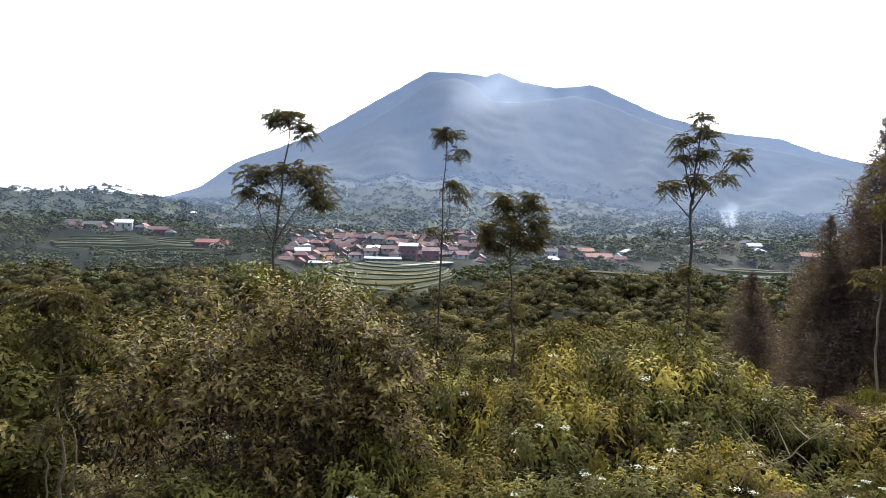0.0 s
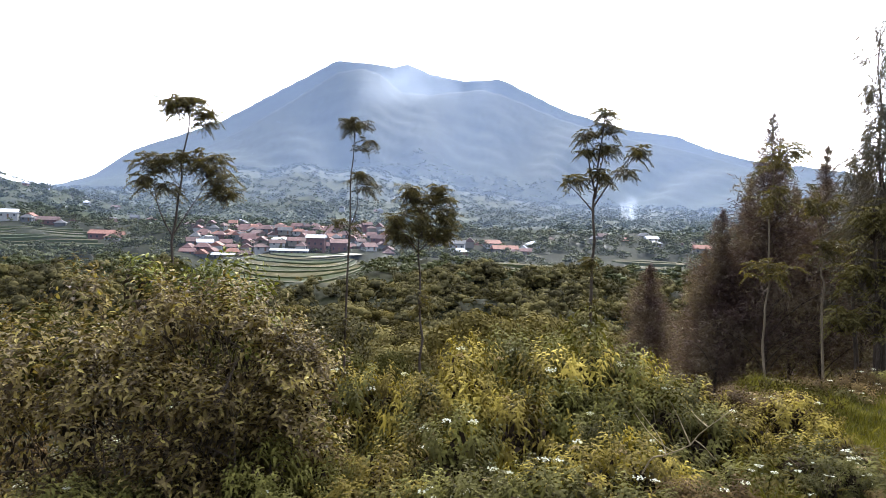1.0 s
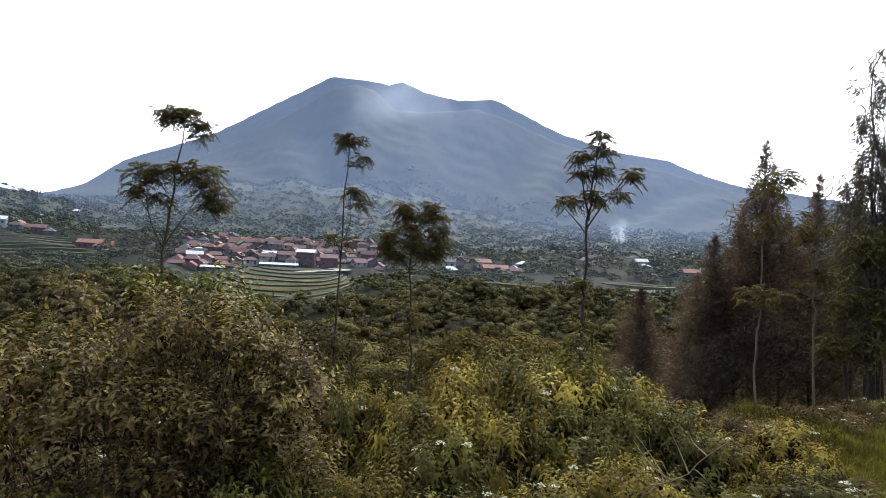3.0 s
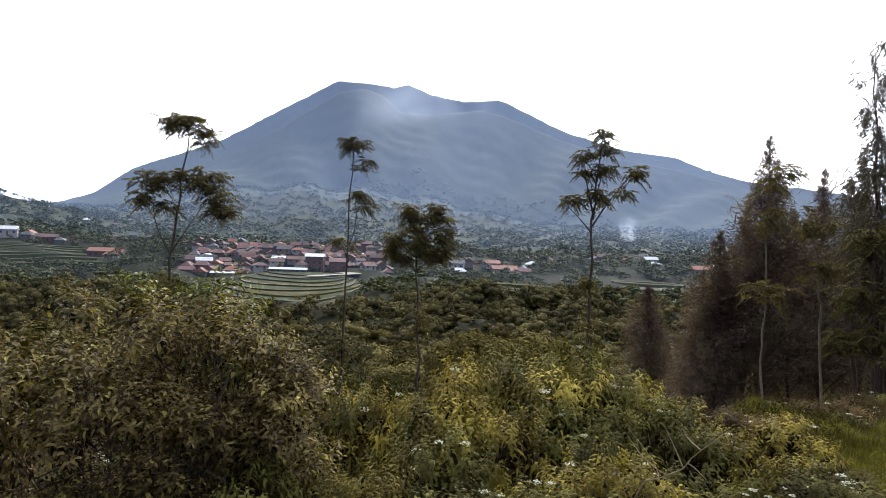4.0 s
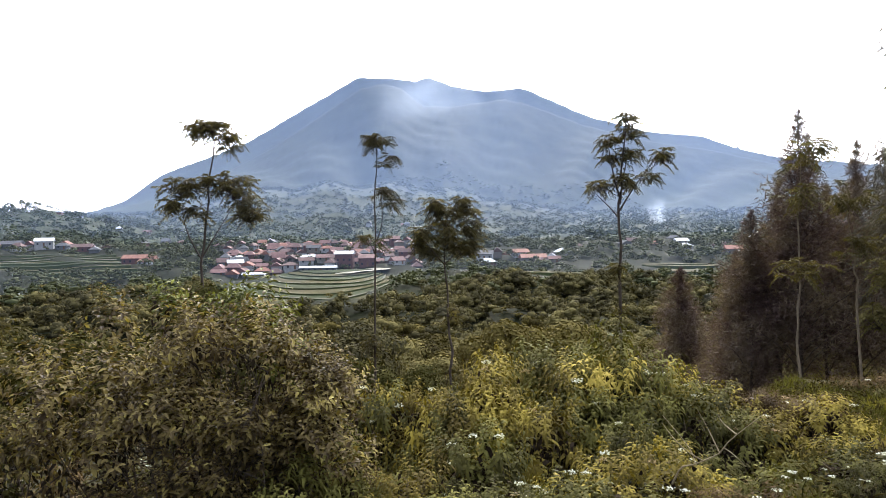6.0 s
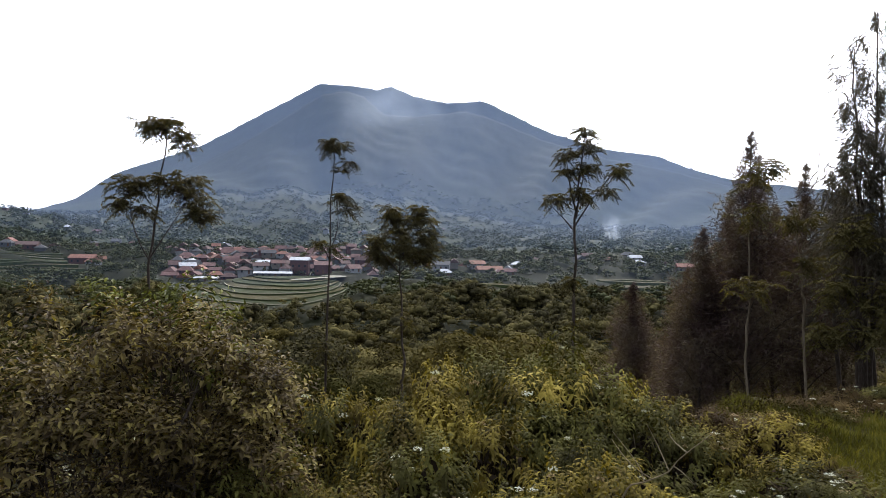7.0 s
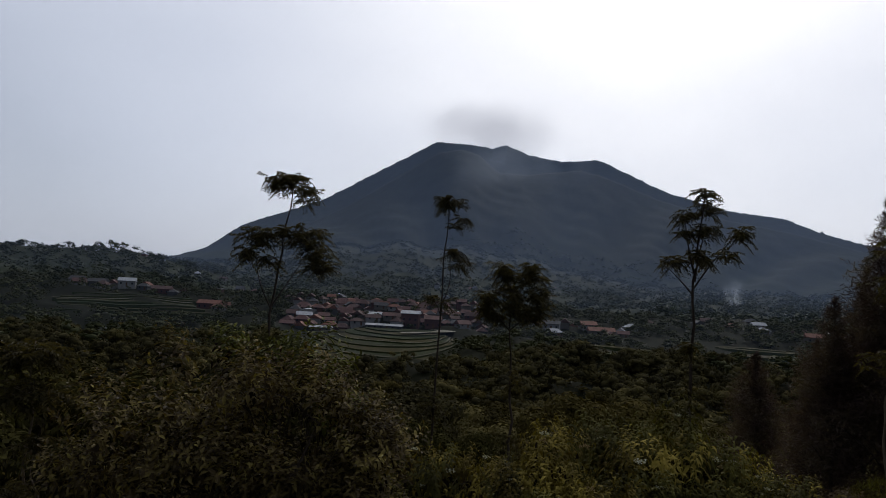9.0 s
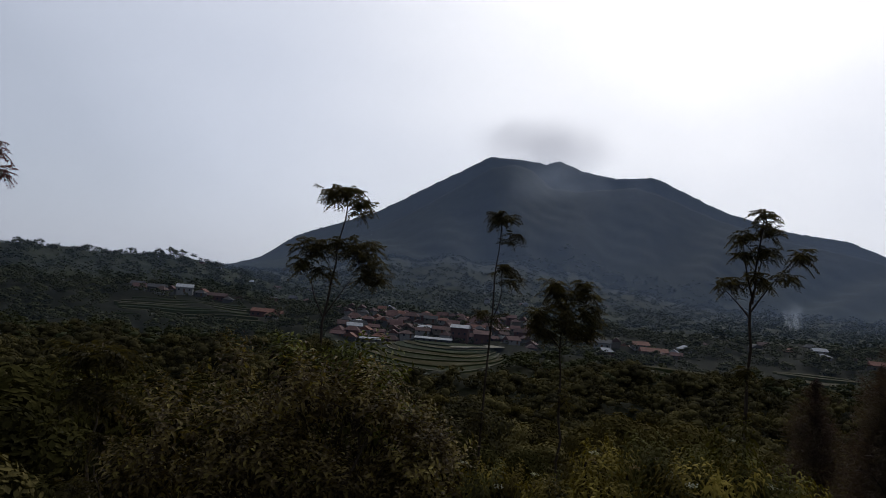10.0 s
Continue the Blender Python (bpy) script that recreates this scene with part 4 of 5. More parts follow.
slender_tree("short leaning sapling stem with few leaves", 8.4, (-27.0, -20), [(-27.3, -15), (-27.8, -11.5)], 0.015, [], [(-27.8, -11.6, 1.2, 0.6, 5)], 11, M_PALE, length=0.2)
slender_tree("pale-stemmed sapling with sparse whorls of leaves", 16, (30.9, -12), [(30.6, -8), (30.85, -4), (30.75, 0), (30.95, 5.2)], 0.028, [],
             [(31.2, 4.6, 1.6, 1.0, 10), (31.0, 2.0, 1.4, 0.9, 7), (31.0, -3.2, 1.9, 0.7, 9)], 6, M_PALE, length=0.3)
slender_tree("pale crooked sapling beside the dark conifers", 17, (34.6, -11), [(34.3, -5), (34.1, -2), (33.7, 1.4)], 0.028, [],
             [(33.9, 1.6, 1.5, 1.0, 9), (34.2, -1.5, 1.3, 0.8, 7)], 7, M_PALE, length=0.3)
slender_tree("leafy young tree in front of the conifers", 19, (37.9, -10.5), [(37.6, -5), (37.2, -1), (37.0, 1.4)], 0.06, [((37.6, -6), (36.2, -3)), ((37.5, -5), (39.0, -3))],
             [(37.1, 0.6, 1.5, 1.8, 16), (36.4, -3.0, 1.6, 1.6, 16), (38.6, -3.6, 1.6, 1.6, 16), (37.6, -6.0, 2.0, 1.5, 14), (35.6, -6.2, 1.3, 1.2, 12), (39.8, -6.0, 1.4, 1.4, 14)], 8, leaf=M_TREE_GREEN, length=0.32)
slender_tree("tall tree whose reddish leaf tips reach into view", 20, (-36.4, -10), [(-36.4, -4), (-36.3, 2), (-36.2, 6.5)], 0.07, [((-36.3, 5), (-35.4, 6.2))],
             [(-35.6, 6.1, 0.35, 0.3, 4), (-36.4, 7.5, 0.9, 0.7, 8)], 9, leaf=M_REDLEAF, length=0.3)


# ---- conifers ----
def conifer(label, az, r, top_el, half_deg, seed, dense, stems=1, low=0.05, droop=-0.15, strand=0.17, boughs=56, tuft=0.13, shape=1.0, fine=0.11, leaf=M_NEEDLE, rise=1.35):
    """A needle-leaved tree: stems, boughs that rise and arch over, and hanging sprays of fine needles along them."""
    rng = np.random.default_rng(seed)
    foot = spot(az, 0, r)
    foot[2] = float(ground_z(foot[0], foot[1])) - 0.1
    h = EYE + r * math.tan(radians(top_el)) - foot[2]
    wide = r * math.radians(half_deg)
    ob = empty("conifer", pose(*foot), label, "conifer", "dark conifers")
    per = max(4, dense // (boughs * stems))
    for s in range(stems):
        off = rng.normal(0, 0.14 if stems > 1 else 0.02, 2) * wide
        lean = off * rng.uniform(1.2, 3.2)
        hh = h * (1 if s == 0 else rng.uniform(0.7, 0.95))
        path = np.linspace([off[0], off[1], 0], [lean[0], lean[1], hh], 10)
        path[1:-1, :2] += rng.normal(0, 0.035, (8, 2))
        piece("trunk", mesh_from("trunk", *tube(path, np.linspace(0.006 * h + 0.015, 0.012, 10), 6), M_BARK, smooth=True), ob)
        for i in range(boughs):
            t = low + (0.985 - low) * ((i + rng.uniform(0, 1)) / boughs) ** 0.9
            a = i * 2.399 + rng.normal(0, 0.3)
            reach = wide * max(0.03, 1 - t) ** shape * rng.uniform(0.4, 1.15)
            root = np.array([np.interp(t, np.linspace(0, 1, 10), path[:, k]) for k in range(3)])
            q = np.linspace(0, 1, 5)[:, None]
            line = root + np.array([math.cos(a), math.sin(a), 0]) * reach * q + np.array([0, 0, 1.0]) * reach * (rise * q - 0.55 * q * q)
            bough = piece("bough", mesh_from("bough", *tube(line, np.linspace(0.004 + 0.012 * reach, 0.004, 5), 4), M_BARK), ob)
            n = max(5, int(per * min(1.0, 0.22 + 1.4 * (1 - t)))) if stems == 1 else per
            u = rng.uniform(0.05 if stems == 1 else 0.45, 1.0, n) ** 0.7
            if stems > 1:
                u = rng.choice(rng.uniform(0.35, 1.0, 4), n)
            at = np.stack([np.interp(u, q[:, 0], line[:, k]) for k in range(3)], 1)
            scatter = tuft * ((0.12 if stems == 1 else 0.5) + reach * (1.4 if stems == 1 else 1)) * rng.normal(0, 1, (n, 3)) * ([1, 1, 1.3] if stems == 1 else [0.4, 0.4, 1.5])
            dirs = unit(np.array([math.cos(a), math.sin(a), 0]) * 0.5 + rng.normal(0, 0.5, (n, 3)) - [0, 0, droop])
            size = strand * min(1.0, 0.45 + reach) * rng.uniform(0.6, 1.5, n)
            v, f = leaf_arrays(at + scatter, dirs, unit(rng.normal(0, 1, (n, 3))), size, np.maximum(size * fine, 0.014), 0.3, quad=True)
            piece("needle_spray", mesh_from("needle_spray", v, f, leaf), bough)["kind"] = "stuff"
    return ob


DARK = "dark brownish-green conical conifer with dense drooping sprays"
TALL = "tall wispy conifer with several bare stems and hanging sprays"
conifer(DARK, 30.9, 22, 7.9, 5.6, 41, 34000, boughs=84)
conifer(DARK, 29.3, 23, 3.2, 4.6, 42, 25500, boughs=72)
conifer(DARK, 27.6, 22, 1.1, 4.0, 43, 22100)
conifer(DARK, 26.4, 23, -1.8, 3.2, 44, 17000)
conifer(DARK, 32.4, 24, 2.7, 4.2, 45, 28900, boughs=68)
conifer(DARK, 34.4, 24, 5.6, 4.6, 46, 32300, boughs=76)
conifer(DARK, 36.9, 25, 5.2, 4.4, 47, 28900, boughs=68)
conifer("small narrow dark conifer standing alone", 22.9, 30, -3.1, 4.2, 48, 46000, shape=0.95, boughs=72)
conifer(TALL, 37.4, 21, 10.4, 2.8, 55, 7000, 2, 0.3, 0.7, 0.19, 26, 0.13, 0.5, 0.13, M_WISP, 1.2)
conifer(TALL, 38.7, 20, 15.4, 4.0, 49, 11500, 3, 0.3, 0.7, 0.19, 26, 0.13, 0.5, 0.13, M_WISP, 1.2)
conifer(TALL, 41.4, 20, 16.2, 3.9, 50, 10500, 3, 0.33, 0.7, 0.19, 26, 0.13, 0.5, 0.13, M_WISP, 1.2)
conifer(TALL, 43.3, 19, 18.5, 3.9, 51, 10500, 3, 0.33, 0.7, 0.19, 26, 0.13, 0.5, 0.13, M_WISP, 1.2)
conifer(TALL, 45.6, 18, 19.0, 3.8, 52, 11000, 3, 0.3, 0.7, 0.19, 28, 0.13, 0.5, 0.13, M_WISP, 1.2)
conifer(DARK, 45.8, 17, 4.0, 2.6, 53, 15300)
conifer(DARK, 48.5, 18, 9.0, 3.2, 54, 15300)


# ---- near shrubs and weeds ----
def lance_arrays(P, D, U, L, W):
    """Narrow leaves that leave the stem sideways and bend over to a hanging tip."""
    D, n = unit(D), len(P)
    S = unit(np.cross(D, U))
    L, W = np.broadcast_to(L, n)[:, None], np.broadcast_to(W, n)[:, None]
    down = np.array([[0, 0, -1.0]])
    m1, m2, tip = P + D * L * 0.33 + down * L * 0.02, P + D * L * 0.64 + down * L * 0.16, P + D * L * 0.86 + down * L * 0.46
    v = np.stack([P, m1 + S * W * 0.5, m2 + S * W * 0.38, tip, m2 - S * W * 0.38, m1 - S * W * 0.5], 1).reshape(-1, 3)
    b = np.arange(n)[:, None] * 6
    return v, np.concatenate([b + np.array([q]) for q in ([0, 1, 5], [1, 2, 4], [1, 4, 5], [2, 3, 4])])


def shrub_meshes(seed, clumps, sprigs, leaf, width, mat, whorl=9, twig_mat=M_BARK, stems=9, broad=False, spray=1.9, dead_shade=600):
    """A leafy shrub: (stems, foliage, withered inner leaves coloured dark as shade). Clumps as (x, y, z, rx, rz);
    leaves sit in whorls along sprig ends.
    """
    rng = np.random.default_rng(seed)
    c = np.array(clumps, float)
    wgt = c[:, 3] ** 2
    k = rng.choice(len(c), sprigs, p=wgt / wgt.sum())
    d = unit(rng.normal(0, 1, (sprigs, 3)) + [0, 0, 0.7])
    P = c[k, :3] + d * rng.uniform(0.4 if broad else 0.7, 1.08, (sprigs, 1)) * np.stack([c[k, 3], c[k, 3], c[k, 4]], 1)
    axis = unit(d * 0.7 + rng.normal(0, 0.3, (sprigs, 3)) + [0, 0, 0.65])
    P2, A2 = np.repeat(P, whorl, 0), np.repeat(axis, whorl, 0)
    n = len(P2)
    along = np.tile(np.linspace(0, 1, whorl), sprigs)
    P2 = P2 + A2 * (along * leaf * spray)[:, None]
    a = np.tile(np.arange(whorl) * 2.4, sprigs) + np.repeat(rng.uniform(0, 6.28, sprigs), whorl)
    s = unit(np.cross(A2, [[0.3, 0.2, 1.0]]))
    b = np.cross(A2, s)
    radial = s * np.cos(a)[:, None] + b * np.sin(a)[:, None]
    D = unit(radial + A2 * (0.15 + 0.5 * along)[:, None] + [0, 0, -0.15] + rng.normal(0, 0.18, (n, 3)))
    L = leaf * rng.uniform(0.65, 1.25, n) * (1.05 - 0.35 * along)
    v, f = (blade_arrays if broad else lance_arrays)(P2, D, unit(A2 + [0, 0, 0.5]), L, L * width)
    twigs = []
    foot = np.array([0, 0, 0.0])
    for i in range(stems):
        q = c[int(rng.integers(len(c)))]
        tip = q[:3] + np.array([rng.normal(0, 0.4) * q[3], rng.normal(0, 0.4) * q[3], q[4] * rng.uniform(0.3, 0.8)])
        st = bow(foot + [rng.normal(0, 0.1), rng.normal(0, 0.1), -0.1], tip, 0.1, 7, rng)
        twigs.append(tube(st, np.linspace(0.011, 0.003, 7), 4))
        for _ in range(4):
            j = int(rng.integers(2, 6))
            twigs.append(tube(bow(st[j], P[int(rng.integers(sprigs))] * 0.5 + st[j] * 0.5, 0.1, 4, rng), np.linspace(0.006, 0.002, 4), 4))
    # withered leaves inside the bush, their near-black colour deepens its inner shade
    k = rng.choice(len(c), dead_shade, p=wgt / wgt.sum())
    Q = c[k, :3] + rng.normal(0, 0.42, (dead_shade, 3)) * np.stack([c[k, 3], c[k, 3], c[k, 4]], 1) - np.array([0, 0, 1.0]) * (rng.uniform(0, 0.7, dead_shade) * np.maximum(c[k, 2] - 0.05, 0) * rng.uniform(0, 1, dead_shade))[:, None]
    dv, df = lance_arrays(Q, rng.normal(0, 1, (dead_shade, 3)) - [0, 0, 0.3], unit(rng.normal(0, 1, (dead_shade, 3))), leaf * rng.uniform(0.7, 1.2, dead_shade), leaf * 0.38)
    return mesh_from("stems", *join(twigs), twig_mat), mesh_from("foliage", v, f, mat), mesh_from("withered_foliage", dv, df, M_DEAD_SHADE)


def place_shrub(name, meshes, at, label, category, group=""):
    ob = empty(name, at, label, category, group)
    piece("stem", meshes[0], ob)
    piece("foliage", meshes[1], ob)
    piece("withered_foliage", meshes[2], ob, "withered inner leaves coloured very dark to deepen the shade in the bush")
    for me in meshes[3:]:
        piece("flower_head", me, ob, "flat cluster of small florets")["kind"] = "stuff"
    return ob


def flower_mesh(seed, mat, size=0.05):
    rng = np.random.default_rng(seed)
    n = 34
    a, rr = rng.uniform(0, 6.28, n), np.sqrt(rng.uniform(0, 1, n)) * size
    P = np.stack([rr * np.cos(a), rr * np.sin(a), rng.normal(0, size * 0.10, n) - rr * rr * 4], 1)
    D = unit(np.stack([np.cos(a * 3), np.sin(a * 3), rng.uniform(0, 0.6, n)], 1))
    return leaf_arrays(P, D, np.tile([[0, 0, 1.0]], (n, 1)), size * 0.42, size * 0.34, quad=True)


def build_left_shrub():
    x, y, _ = spot(-14.5, 0, 6.0)
    z = float(ground_z(x, y))
    # heights above the foot; the head spreads wide and uneven
    top = EYE + 6 * math.tan(radians(-3.9)) - z
    rng = np.random.default_rng(60)
    clumps = []
    for k in range(70):
        u, h = rng.uniform(-1, 1), rng.uniform(0, 1) ** 0.8
        half = np.interp(h, [0, 0.35, 0.8, 1.0], [1.2, 1.42, 1.25, 0.95])
        crest = top - 0.08 - 0.16 * abs(u) ** 2 - 0.5 * max(0, u - 0.35) - 0.14 * (u > -0.25) * (u < 0.1) + rng.normal(0, 0.05)
        clumps.append((u * half, rng.uniform(-0.45, 0.35), 0.35 + h * (crest - 0.5), rng.uniform(0.13, 0.25), rng.uniform(0.11, 0.22)))
    for k in range(14):
        clumps.append((rng.uniform(-0.45, 0.5), rng.uniform(-0.6, -0.3), rng.uniform(0.35, 0.75) * top, rng.uniform(0.14, 0.24), rng.uniform(0.12, 0.2)))
    place_shrub("broadleaf_shrub", shrub_meshes(61, clumps, 2000, 0.066, 0.46, M_SHRUB, 12, stems=60, broad=True, spray=3.8, dead_shade=2200), pose(x, y, z), "large olive-green broad-leaved shrub with thin brown stems", "shrub")


def build_fresh_shrub():
    x, y, top = spot(-9.4, -3.6, 6.4)
    z = float(ground_z(x, y))
    h = top - z
    clumps = [(0.0, 0, h - 0.16, 0.15, 0.14), (-0.12, 0.05, h - 0.34, 0.2, 0.16), (0.16, 0, h - 0.42, 0.2, 0.17), (0.3, -0.1, h - 0.75, 0.2, 0.2), (-0.3, 0.05, h - 0.3, 0.12, 0.12), (-0.75, 0.1, h - 0.2, 0.13, 0.12), (0.42, 0, h - 1.1, 0.2, 0.2)]
    place_shrub("young_shrub", shrub_meshes(66, clumps, 150, 0.085, 0.45, M_SPRIG, 8, stems=9, broad=True), pose(x, y, z), "fresh bright green shrub growing through the olive one", "shrub")


def build_left_mass():
    rng = np.random.default_rng(62)
    for az, r, el, w in ((-34, 17, -5.5, 1.3), (-30, 21, -5.0, 1.2), (-25.5, 24, -5.6, 1.2), (-36, 12, -8.5, 1.3), (-31, 14, -9.5, 1.2), (-26.5, 12.5, -10.5, 1.1), (-22, 20, -7.5, 1.1), (-39, 18, -4, 1.3),
                         (-20, 28, -6.2, 1.2), (-12.8, 22, -2.8, 0.8), (-5.5, 30, -8.4, 1.1), (-1.5, 33, -9.2, 1.1), (3, 29, -10, 1.0), (9, 32, -9.0, 1.0), (13, 30, -9.4, 1.0), (-17, 33, -6.5, 1.1), (16, 34, -8.2, 0.9), (20.5, 36, -8.6, 0.9), (-34, 9.8, -13, 1.3), (-30.5, 10.2, -13.5, 1.2), (-25.5, 9.6, -16.5, 1.2), (-37.5, 9.5, -11, 1.3)):
        x, y, top = spot(az, el, r)
        z = float(ground_z(x, y)) - 0.2
        place_tree(FINE_TREES[int(rng.integers(4))], x, y, (top - z) / 0.98, "bushy dark green tree on the slope below", "slope trees", w, z, rng)


BUSH_AZ = [-24, -16, -6, -3.6, -1.9, 2.2, 6.4, 10.7, 15.1, 19.5, 23.9, 28.1, 32.1, 36, 40]
BUSH_EL = [-15.5, -15.5, -13, -13, -13.4, -13, -11.4, -10.5, -10.4, -10.2, -11.2, -12, -12.2, -12, -12.5]


def build_weeds():
    rng = np.random.default_rng(71)
    kinds = []
    for i in range(9):
        cl = [(rng.normal(0, 0.3), rng.normal(0, 0.3), rng.uniform(0.25, 0.78), rng.uniform(0.15, 0.25), rng.uniform(0.10, 0.17)) for _ in range(7)] + [(rng.normal(0, 0.08), rng.normal(0, 0.08), 0.82, 0.2, 0.14)]
        fl = []
        for j in range(12):
            v, f = flower_mesh(90 + 7 * i + j, M_FLOWER, rng.uniform(0.022, 0.04))
            c = cl[int(rng.integers(len(cl)))]
            at = np.array([c[0] + rng.normal(0, 0.12), c[1] + rng.normal(0, 0.12), c[2] + c[4] * rng.uniform(1.1, 1.6)])
            fl.append(mesh_from("flower_head", v + at, f, M_DRYFLOWER if j % 3 == 2 else M_FLOWER))
        kinds.append((*shrub_meshes(81 + i, cl, 270, 0.08, 0.25, (M_BUSH, M_BUSH_GREEN, M_BUSH_DRY)[i % 3], 17, M_TWIG, 10, spray=1.9, dead_shade=1500), *fl))
    for ring, (r, drop, step) in enumerate(((7.6, 0.0, 3.4), (6.9, 1.4, 3.7), (6.1, 3.6, 4.2), (5.3, 6.2, 4.8), (4.6, 9.2, 5.6))):
        az = -22 + rng.uniform(0, 2)
        while az < 33.5 - (ring > 2) * 1.5:
            rr = r + rng.normal(0, 0.18)
            el = np.interp(az, BUSH_AZ, BUSH_EL) - drop + rng.normal(0, 1.0)
            x, y, top = spot(az, el, rr)
            h = max(0.85, top - float(ground_z(x, y)) + 0.05)
            z = top - h
            wide = rng.uniform(0.95, 1.25) * (0.75 + 0.25 * h)
            hue = rng.choice(3, p=[0.0, 0.7, 0.3] if ring > 2 and az < -1 else [0.14, 0.66, 0.2] if ring > 2 else [0.58, 0.36, 0.06] if 3 < az < 17 else [0.2, 0.6, 0.2] if az <= -3 else [0.38, 0.5, 0.12] if az <= 3 else [0.36, 0.44, 0.2])
            k = kinds[int(hue) + 3 * int(rng.integers(3))]
            at = pose(x, y, z, 0, 0, rng.uniform(0, 360)) @ Matrix.Diagonal((wide, wide, h, 1))
            place_shrub("flowering_bush", k if rng.random() < 0.75 else k[:3], at, "yellow-green weedy bush with narrow leaves and white flower heads", "bush", "weedy bushes")
            az += step * rng.uniform(0.8, 1.2)
    # low weed clumps that stand in the grass
    for az, r in ((37, 7.0), (42.5, 7.6), (44, 5.5), (40.5, 9.6), (33.6, 6.3), (34.2, 8.4), (39.6, 5.1), (35.5, 5.4)):
        x, y, _ = spot(az, 0, r)
        s = rng.uniform(0.24, 0.4)
        at = pose(x, y, float(ground_z(x, y)) - 0.04, 0, 0, rng.uniform(0, 360)) @ Matrix.Diagonal((s * 1.1, s * 1.1, s, 1))
        place_shrub("weed_clump", kinds[1 + int(rng.integers(2)) + 3 * int(rng.integers(3))], at, "low clump of flowering weeds in the meadow grass", "weeds", "weed clumps")
    # leafy border between the grass and the conifers
    for az, r, el in ((31.5, 10.5, -12.6), (33.5, 11.5, -12.0), (35.5, 12.5, -11.4), (37.5, 13, -10.9), (39.5, 14, -10.4), (41.5, 14.5, -9.9), (43.5, 14.5, -9.6), (45.5, 15, -9.2), (29.8, 10, -12.6), (34.5, 13.5, -10.5), (40.5, 16, -8.6), (36.6, 15, -9.8), (42.6, 16, -8.2)):
        x, y, top = spot(az, el, r)
        h = max(0.85, top - float(ground_z(x, y)) + 0.05)
        z = top - h
        k = kinds[1 + int(rng.integers(2)) + 3 * int(rng.integers(3))]
        place_shrub("border_bush", k, pose(x, y, z, 0, 0, rng.uniform(0, 360)) @ Matrix.Diagonal((1.2, 1.2, h, 1)), "green bush at the edge of the grass below the conifers", "bush", "border bushes")


def build_grass():
    rng = np.random.default_rng(77)
    n = 70000
    az, r = rng.uniform(26, 52, n), np.sqrt(rng.uniform(3.0 ** 2, 15 ** 2, n))
    keep = (rng.uniform(0, 1, n) < smooth_step(26.5, 30.5, az)) & (rng.uniform(0, 1, n) < np.clip(9 / r, 0.3, 1))
    az, r = az[keep], r[keep]
    n = len(az)
    x, y = r * np.sin(np.radians(az)), r * np.cos(np.radians(az))
    P = np.stack([x, y, ground_z(x, y) - 0.01], 1)
    D = unit(np.stack([rng.normal(0, 0.45, n), rng.normal(0, 0.45, n), np.ones(n)], 1))
    tuft = 0.6 + 0.5 * ripple(x, y, 0.9, 31) + 0.3 * ripple(x, y, 0.35, 32)
    L = np.clip(0.17 * tuft, 0.05, 0.4) * rng.uniform(0.7, 1.4, n)
    v, f = leaf_arrays(P, D, unit(rng.normal(0, 1, (n, 3)) + [0, -0.3, 0.2]), L, 0.012 + 0.02 * L, 0.2, quad=True)
    tagged(new("grass", mesh_from("grass", v, f, M_GRASS)), "bright green uneven meadow grass on the bank", "grass", kind="stuff")
    # low weeds that cover the bank under the bushes
    n = 30000
    az, r = rng.uniform(-40, 36, n), np.sqrt(rng.uniform(2.6 ** 2, 14 ** 2, n))
    x, y = r * np.sin(np.radians(az)), r * np.cos(np.radians(az))
    P = np.stack([x, y, ground_z(x, y) + rng.uniform(0, 0.22, n)], 1)
    D = unit(rng.normal(0, 1, (n, 3)) + [0, 0, 0.5])
    v, f = leaf_arrays(P, D, np.tile([[0, 0, 1.0]], (n, 1)), rng.uniform(0.05, 0.1, n), 0.03, quad=True)
    tagged(new("undergrowth", mesh_from("undergrowth", v, f, M_TREE)), "low green weeds covering the bank", "undergrowth", kind="stuff")
    # white flower heads in the grass
    for i in range(26):
        az, r = rng.uniform(31, 46), rng.uniform(4.6, 7.5)
        x, y = r * math.sin(radians(az)), r * math.cos(radians(az))
        z = float(ground_z(x, y))
        ob = empty("wild_flower", pose(x, y, z), "white wild flower standing in the grass", "flower", "wild flowers")
        h = rng.uniform(0.12, 0.28)
        piece("stem", mesh_from("stem", *tube(bow((0, 0, 0), (0.02, 0, h), 0.05, 4, rng), [0.004] * 4, 4), M_GRASS), ob)
        v, f = flower_mesh(400 + i, M_FLOWER, 0.022)
        piece("flower_head", mesh_from("flower_head", v + [0.02, 0, h], f, M_FLOWER), ob)


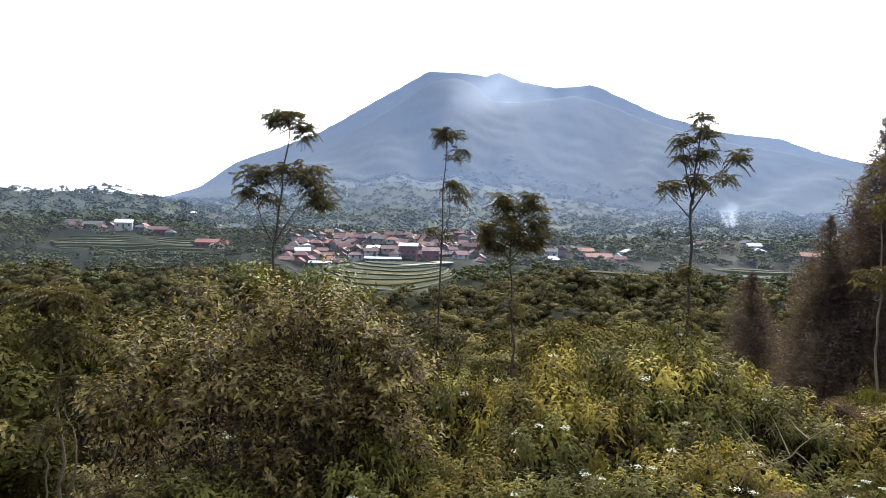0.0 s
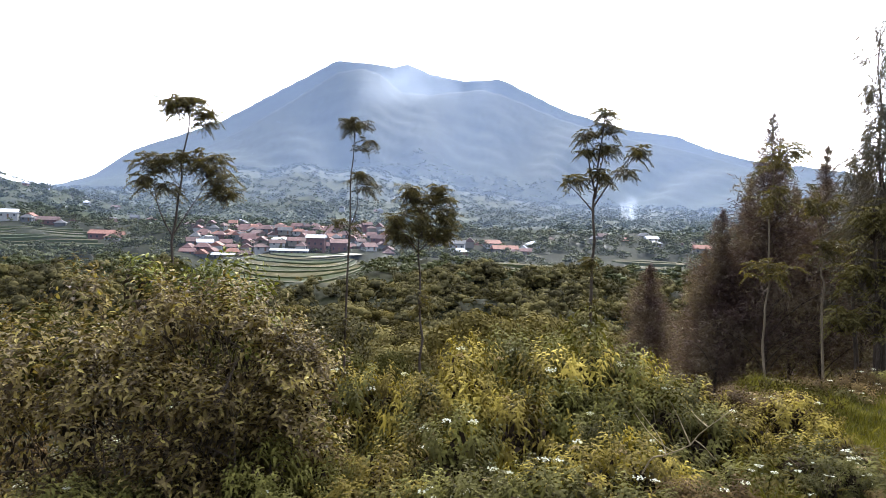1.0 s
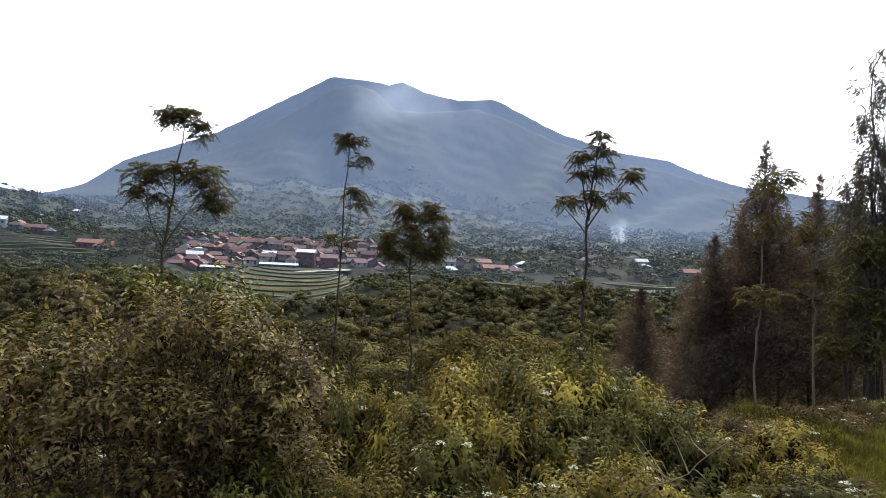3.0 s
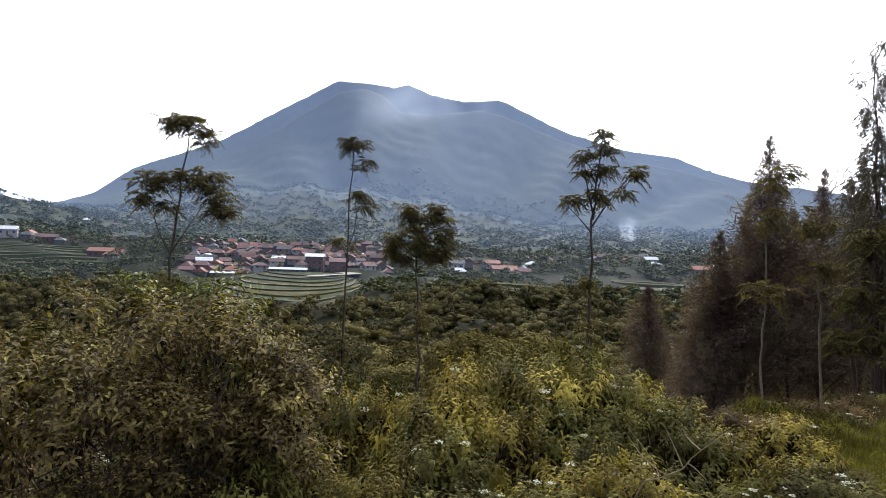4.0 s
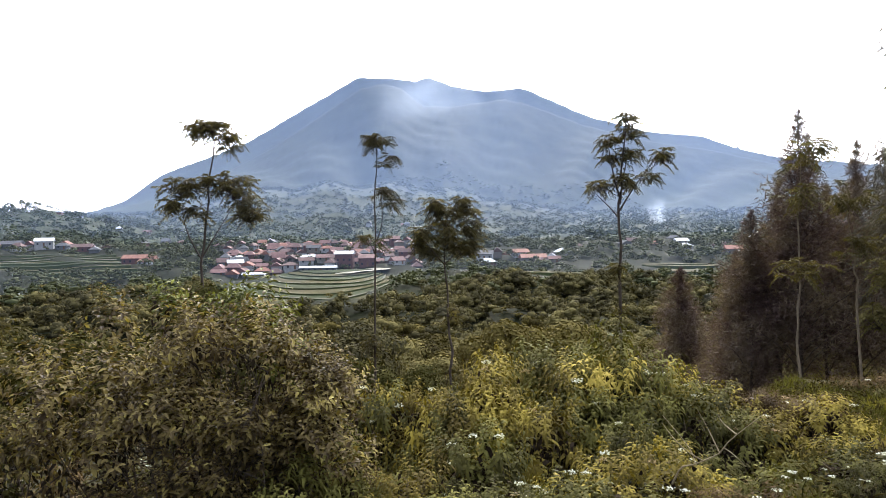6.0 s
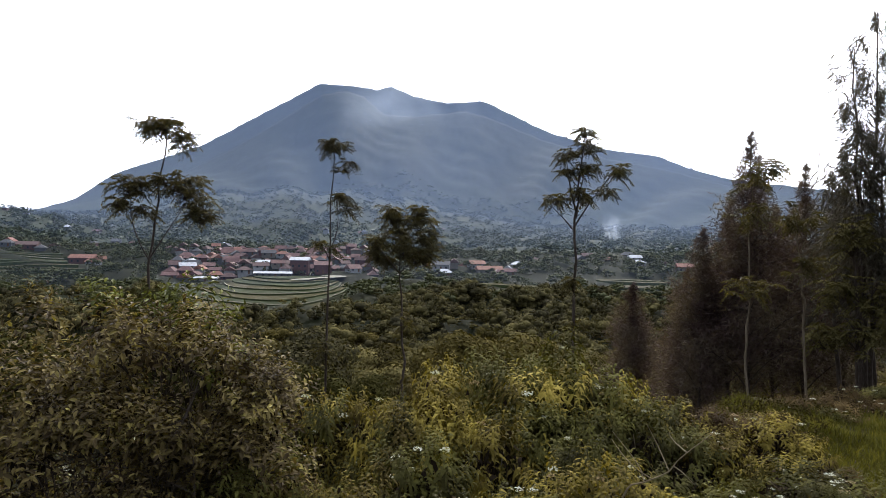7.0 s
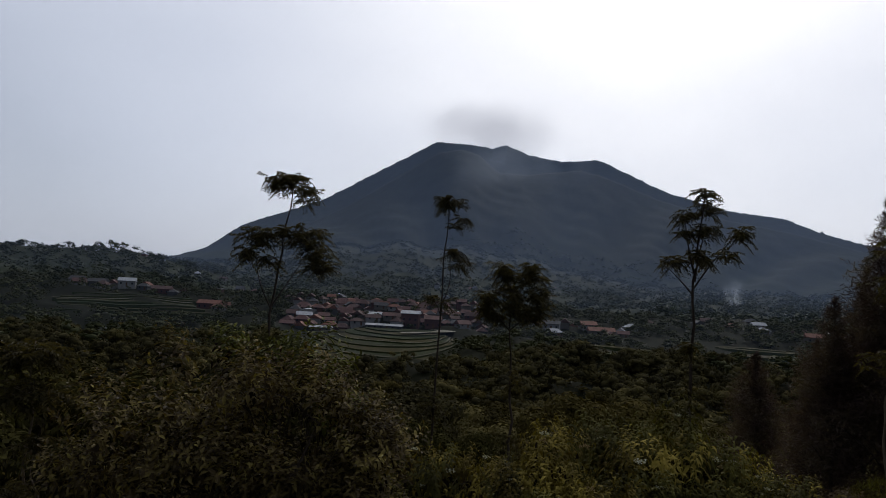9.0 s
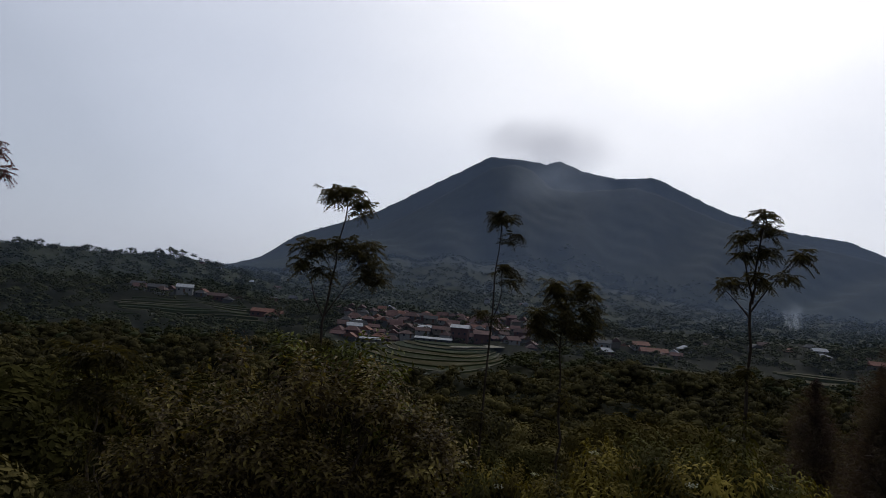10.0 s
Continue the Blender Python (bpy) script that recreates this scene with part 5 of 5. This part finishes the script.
def build_dead_branch():
    rng = np.random.default_rng(5)
    r = 5.1
    foot = spot(22.3, -18.5, r)
    ob = empty("dead_branch", pose(*foot), "bare dry branch arching out of the bushes", "branch")
    chain = [(22.3, -18.5), (22.9, -17.3), (24.0, -17.0), (25.6, -16.2), (26.3, -15.2), (28.6, -13.2)]
    path = np.array([spot(a, e, r - 0.05 * i) for i, (a, e) in enumerate(chain)]) - foot
    tt = np.linspace(0, 1, 14)
    fine = np.stack([np.interp(tt, np.linspace(0, 1, 6), path[:, i]) for i in range(3)], 1)
    piece("stem", mesh_from("stem", *tube(fine, np.linspace(0.0065, 0.0025, 14), 6), M_TWIG), ob)
    for i, (da, de) in ((6, (-2.6, 2.6)), (8, (-1.2, 3.0)), (9, (2.2, -1.8)), (5, (-2.0, 3.4)), (11, (-0.8, 1.2))):
        a = fine[i]
        b = a + np.array([r * radians(da), 0.1, r * radians(de)])
        piece("twig", mesh_from("twig", *tube(bow(a, b, 0.12, 7, rng), np.linspace(0.005, 0.0015, 7), 5), M_TWIG), ob)


def build_taro():
    rng = np.random.default_rng(12)
    x, y, top = spot(8.0, -21.8, 4.0)
    z = float(ground_z(x, y))
    ob = empty("taro_plant", pose(x, y, z), "low plant with large round pale green leaves", "plant")
    for k in range(6):
        a = k * 1.05 + rng.uniform(0, 0.5)
        tip = np.array([math.cos(a) * 0.16, math.sin(a) * 0.16, (top - z) * rng.uniform(0.82, 1.0)])
        piece("stem", mesh_from("stem", *tube(bow((0, 0, -0.05), tip, 0.05, 6, rng), np.linspace(0.008, 0.004, 6), 5), M_GRASS), ob)
        way = np.array([[math.cos(a), math.sin(a), -0.35]])
        piece("leaf", mesh_from("leaf", *blade_arrays(tip[None] - way * 0.03, way, np.array([[0, 0, 1.0]]), 0.14, 0.13), M_SPRIG), ob)


build_left_shrub()
build_taro()
build_fresh_shrub()
build_left_mass()
build_weeds()
build_grass()
build_dead_branch()


# ---- smoke ----
def build_smoke(name, label, category, mat, az, el0, el1, r, half, lean, seed, sheets, taper=0.65):
    """Drifting smoke as a few curved, wavering sheets one behind the other."""
    rng = np.random.default_rng(seed)
    ob = empty(name, pose(*spot(az, el0, r)), label, category)
    foot = spot(az, el0, r)
    for s in range(sheets):
        U, V = np.meshgrid(np.linspace(-1, 1, 25), np.linspace(0, 1, 25))
        wave = 0.25 * np.sin(V * 5 + s * 2 + rng.uniform(0, 6)) * V
        a = az + half * (U * (1 - taper + taper * V) + wave) + lean * V + rng.normal(0, 0.1)
        rr = r + 12 * s + 6 * np.sin(U * 3 + V * 2 + s)
        x, y = rr * np.sin(np.radians(a)), rr * np.cos(np.radians(a))
        z = EYE + rr * np.tan(np.radians(el0 + (el1 - el0) * V))
        idx = np.arange(U.size).reshape(U.shape)
        f = np.stack([idx[:-1, :-1], idx[:-1, 1:], idx[1:, 1:], idx[1:, :-1]], -1).reshape(-1, 4)
        wisp = piece("wisp", mesh_from("wisp", np.stack([x, y, z], -1).reshape(-1, 3) - foot, f, mat, smooth=True), ob)
        wisp.visible_shadow = False


build_smoke("smoke_plume", "thin white smoke rising from a field fire", "smoke", M_SMOKE, 21.6, -1.3, 2.2, 900, 0.9, -0.6, 93, 3)
build_smoke("summit_mist", "faint white mist lying over the summit saddle", "mist", M_MIST, 5.6, 7.4, 12.6, 1500, 5.6, 0.0, 94, 2, 0.0)


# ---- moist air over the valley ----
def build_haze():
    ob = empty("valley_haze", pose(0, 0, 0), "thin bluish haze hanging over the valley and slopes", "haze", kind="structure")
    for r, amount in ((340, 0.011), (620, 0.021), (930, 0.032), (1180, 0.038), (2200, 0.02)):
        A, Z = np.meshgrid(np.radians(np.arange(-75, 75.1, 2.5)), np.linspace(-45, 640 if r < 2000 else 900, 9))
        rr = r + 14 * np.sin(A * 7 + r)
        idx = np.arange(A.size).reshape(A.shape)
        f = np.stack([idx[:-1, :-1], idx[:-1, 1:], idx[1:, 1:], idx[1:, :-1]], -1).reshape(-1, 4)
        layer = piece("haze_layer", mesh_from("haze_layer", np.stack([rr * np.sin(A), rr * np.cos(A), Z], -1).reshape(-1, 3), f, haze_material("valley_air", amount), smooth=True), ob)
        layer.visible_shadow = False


build_haze()
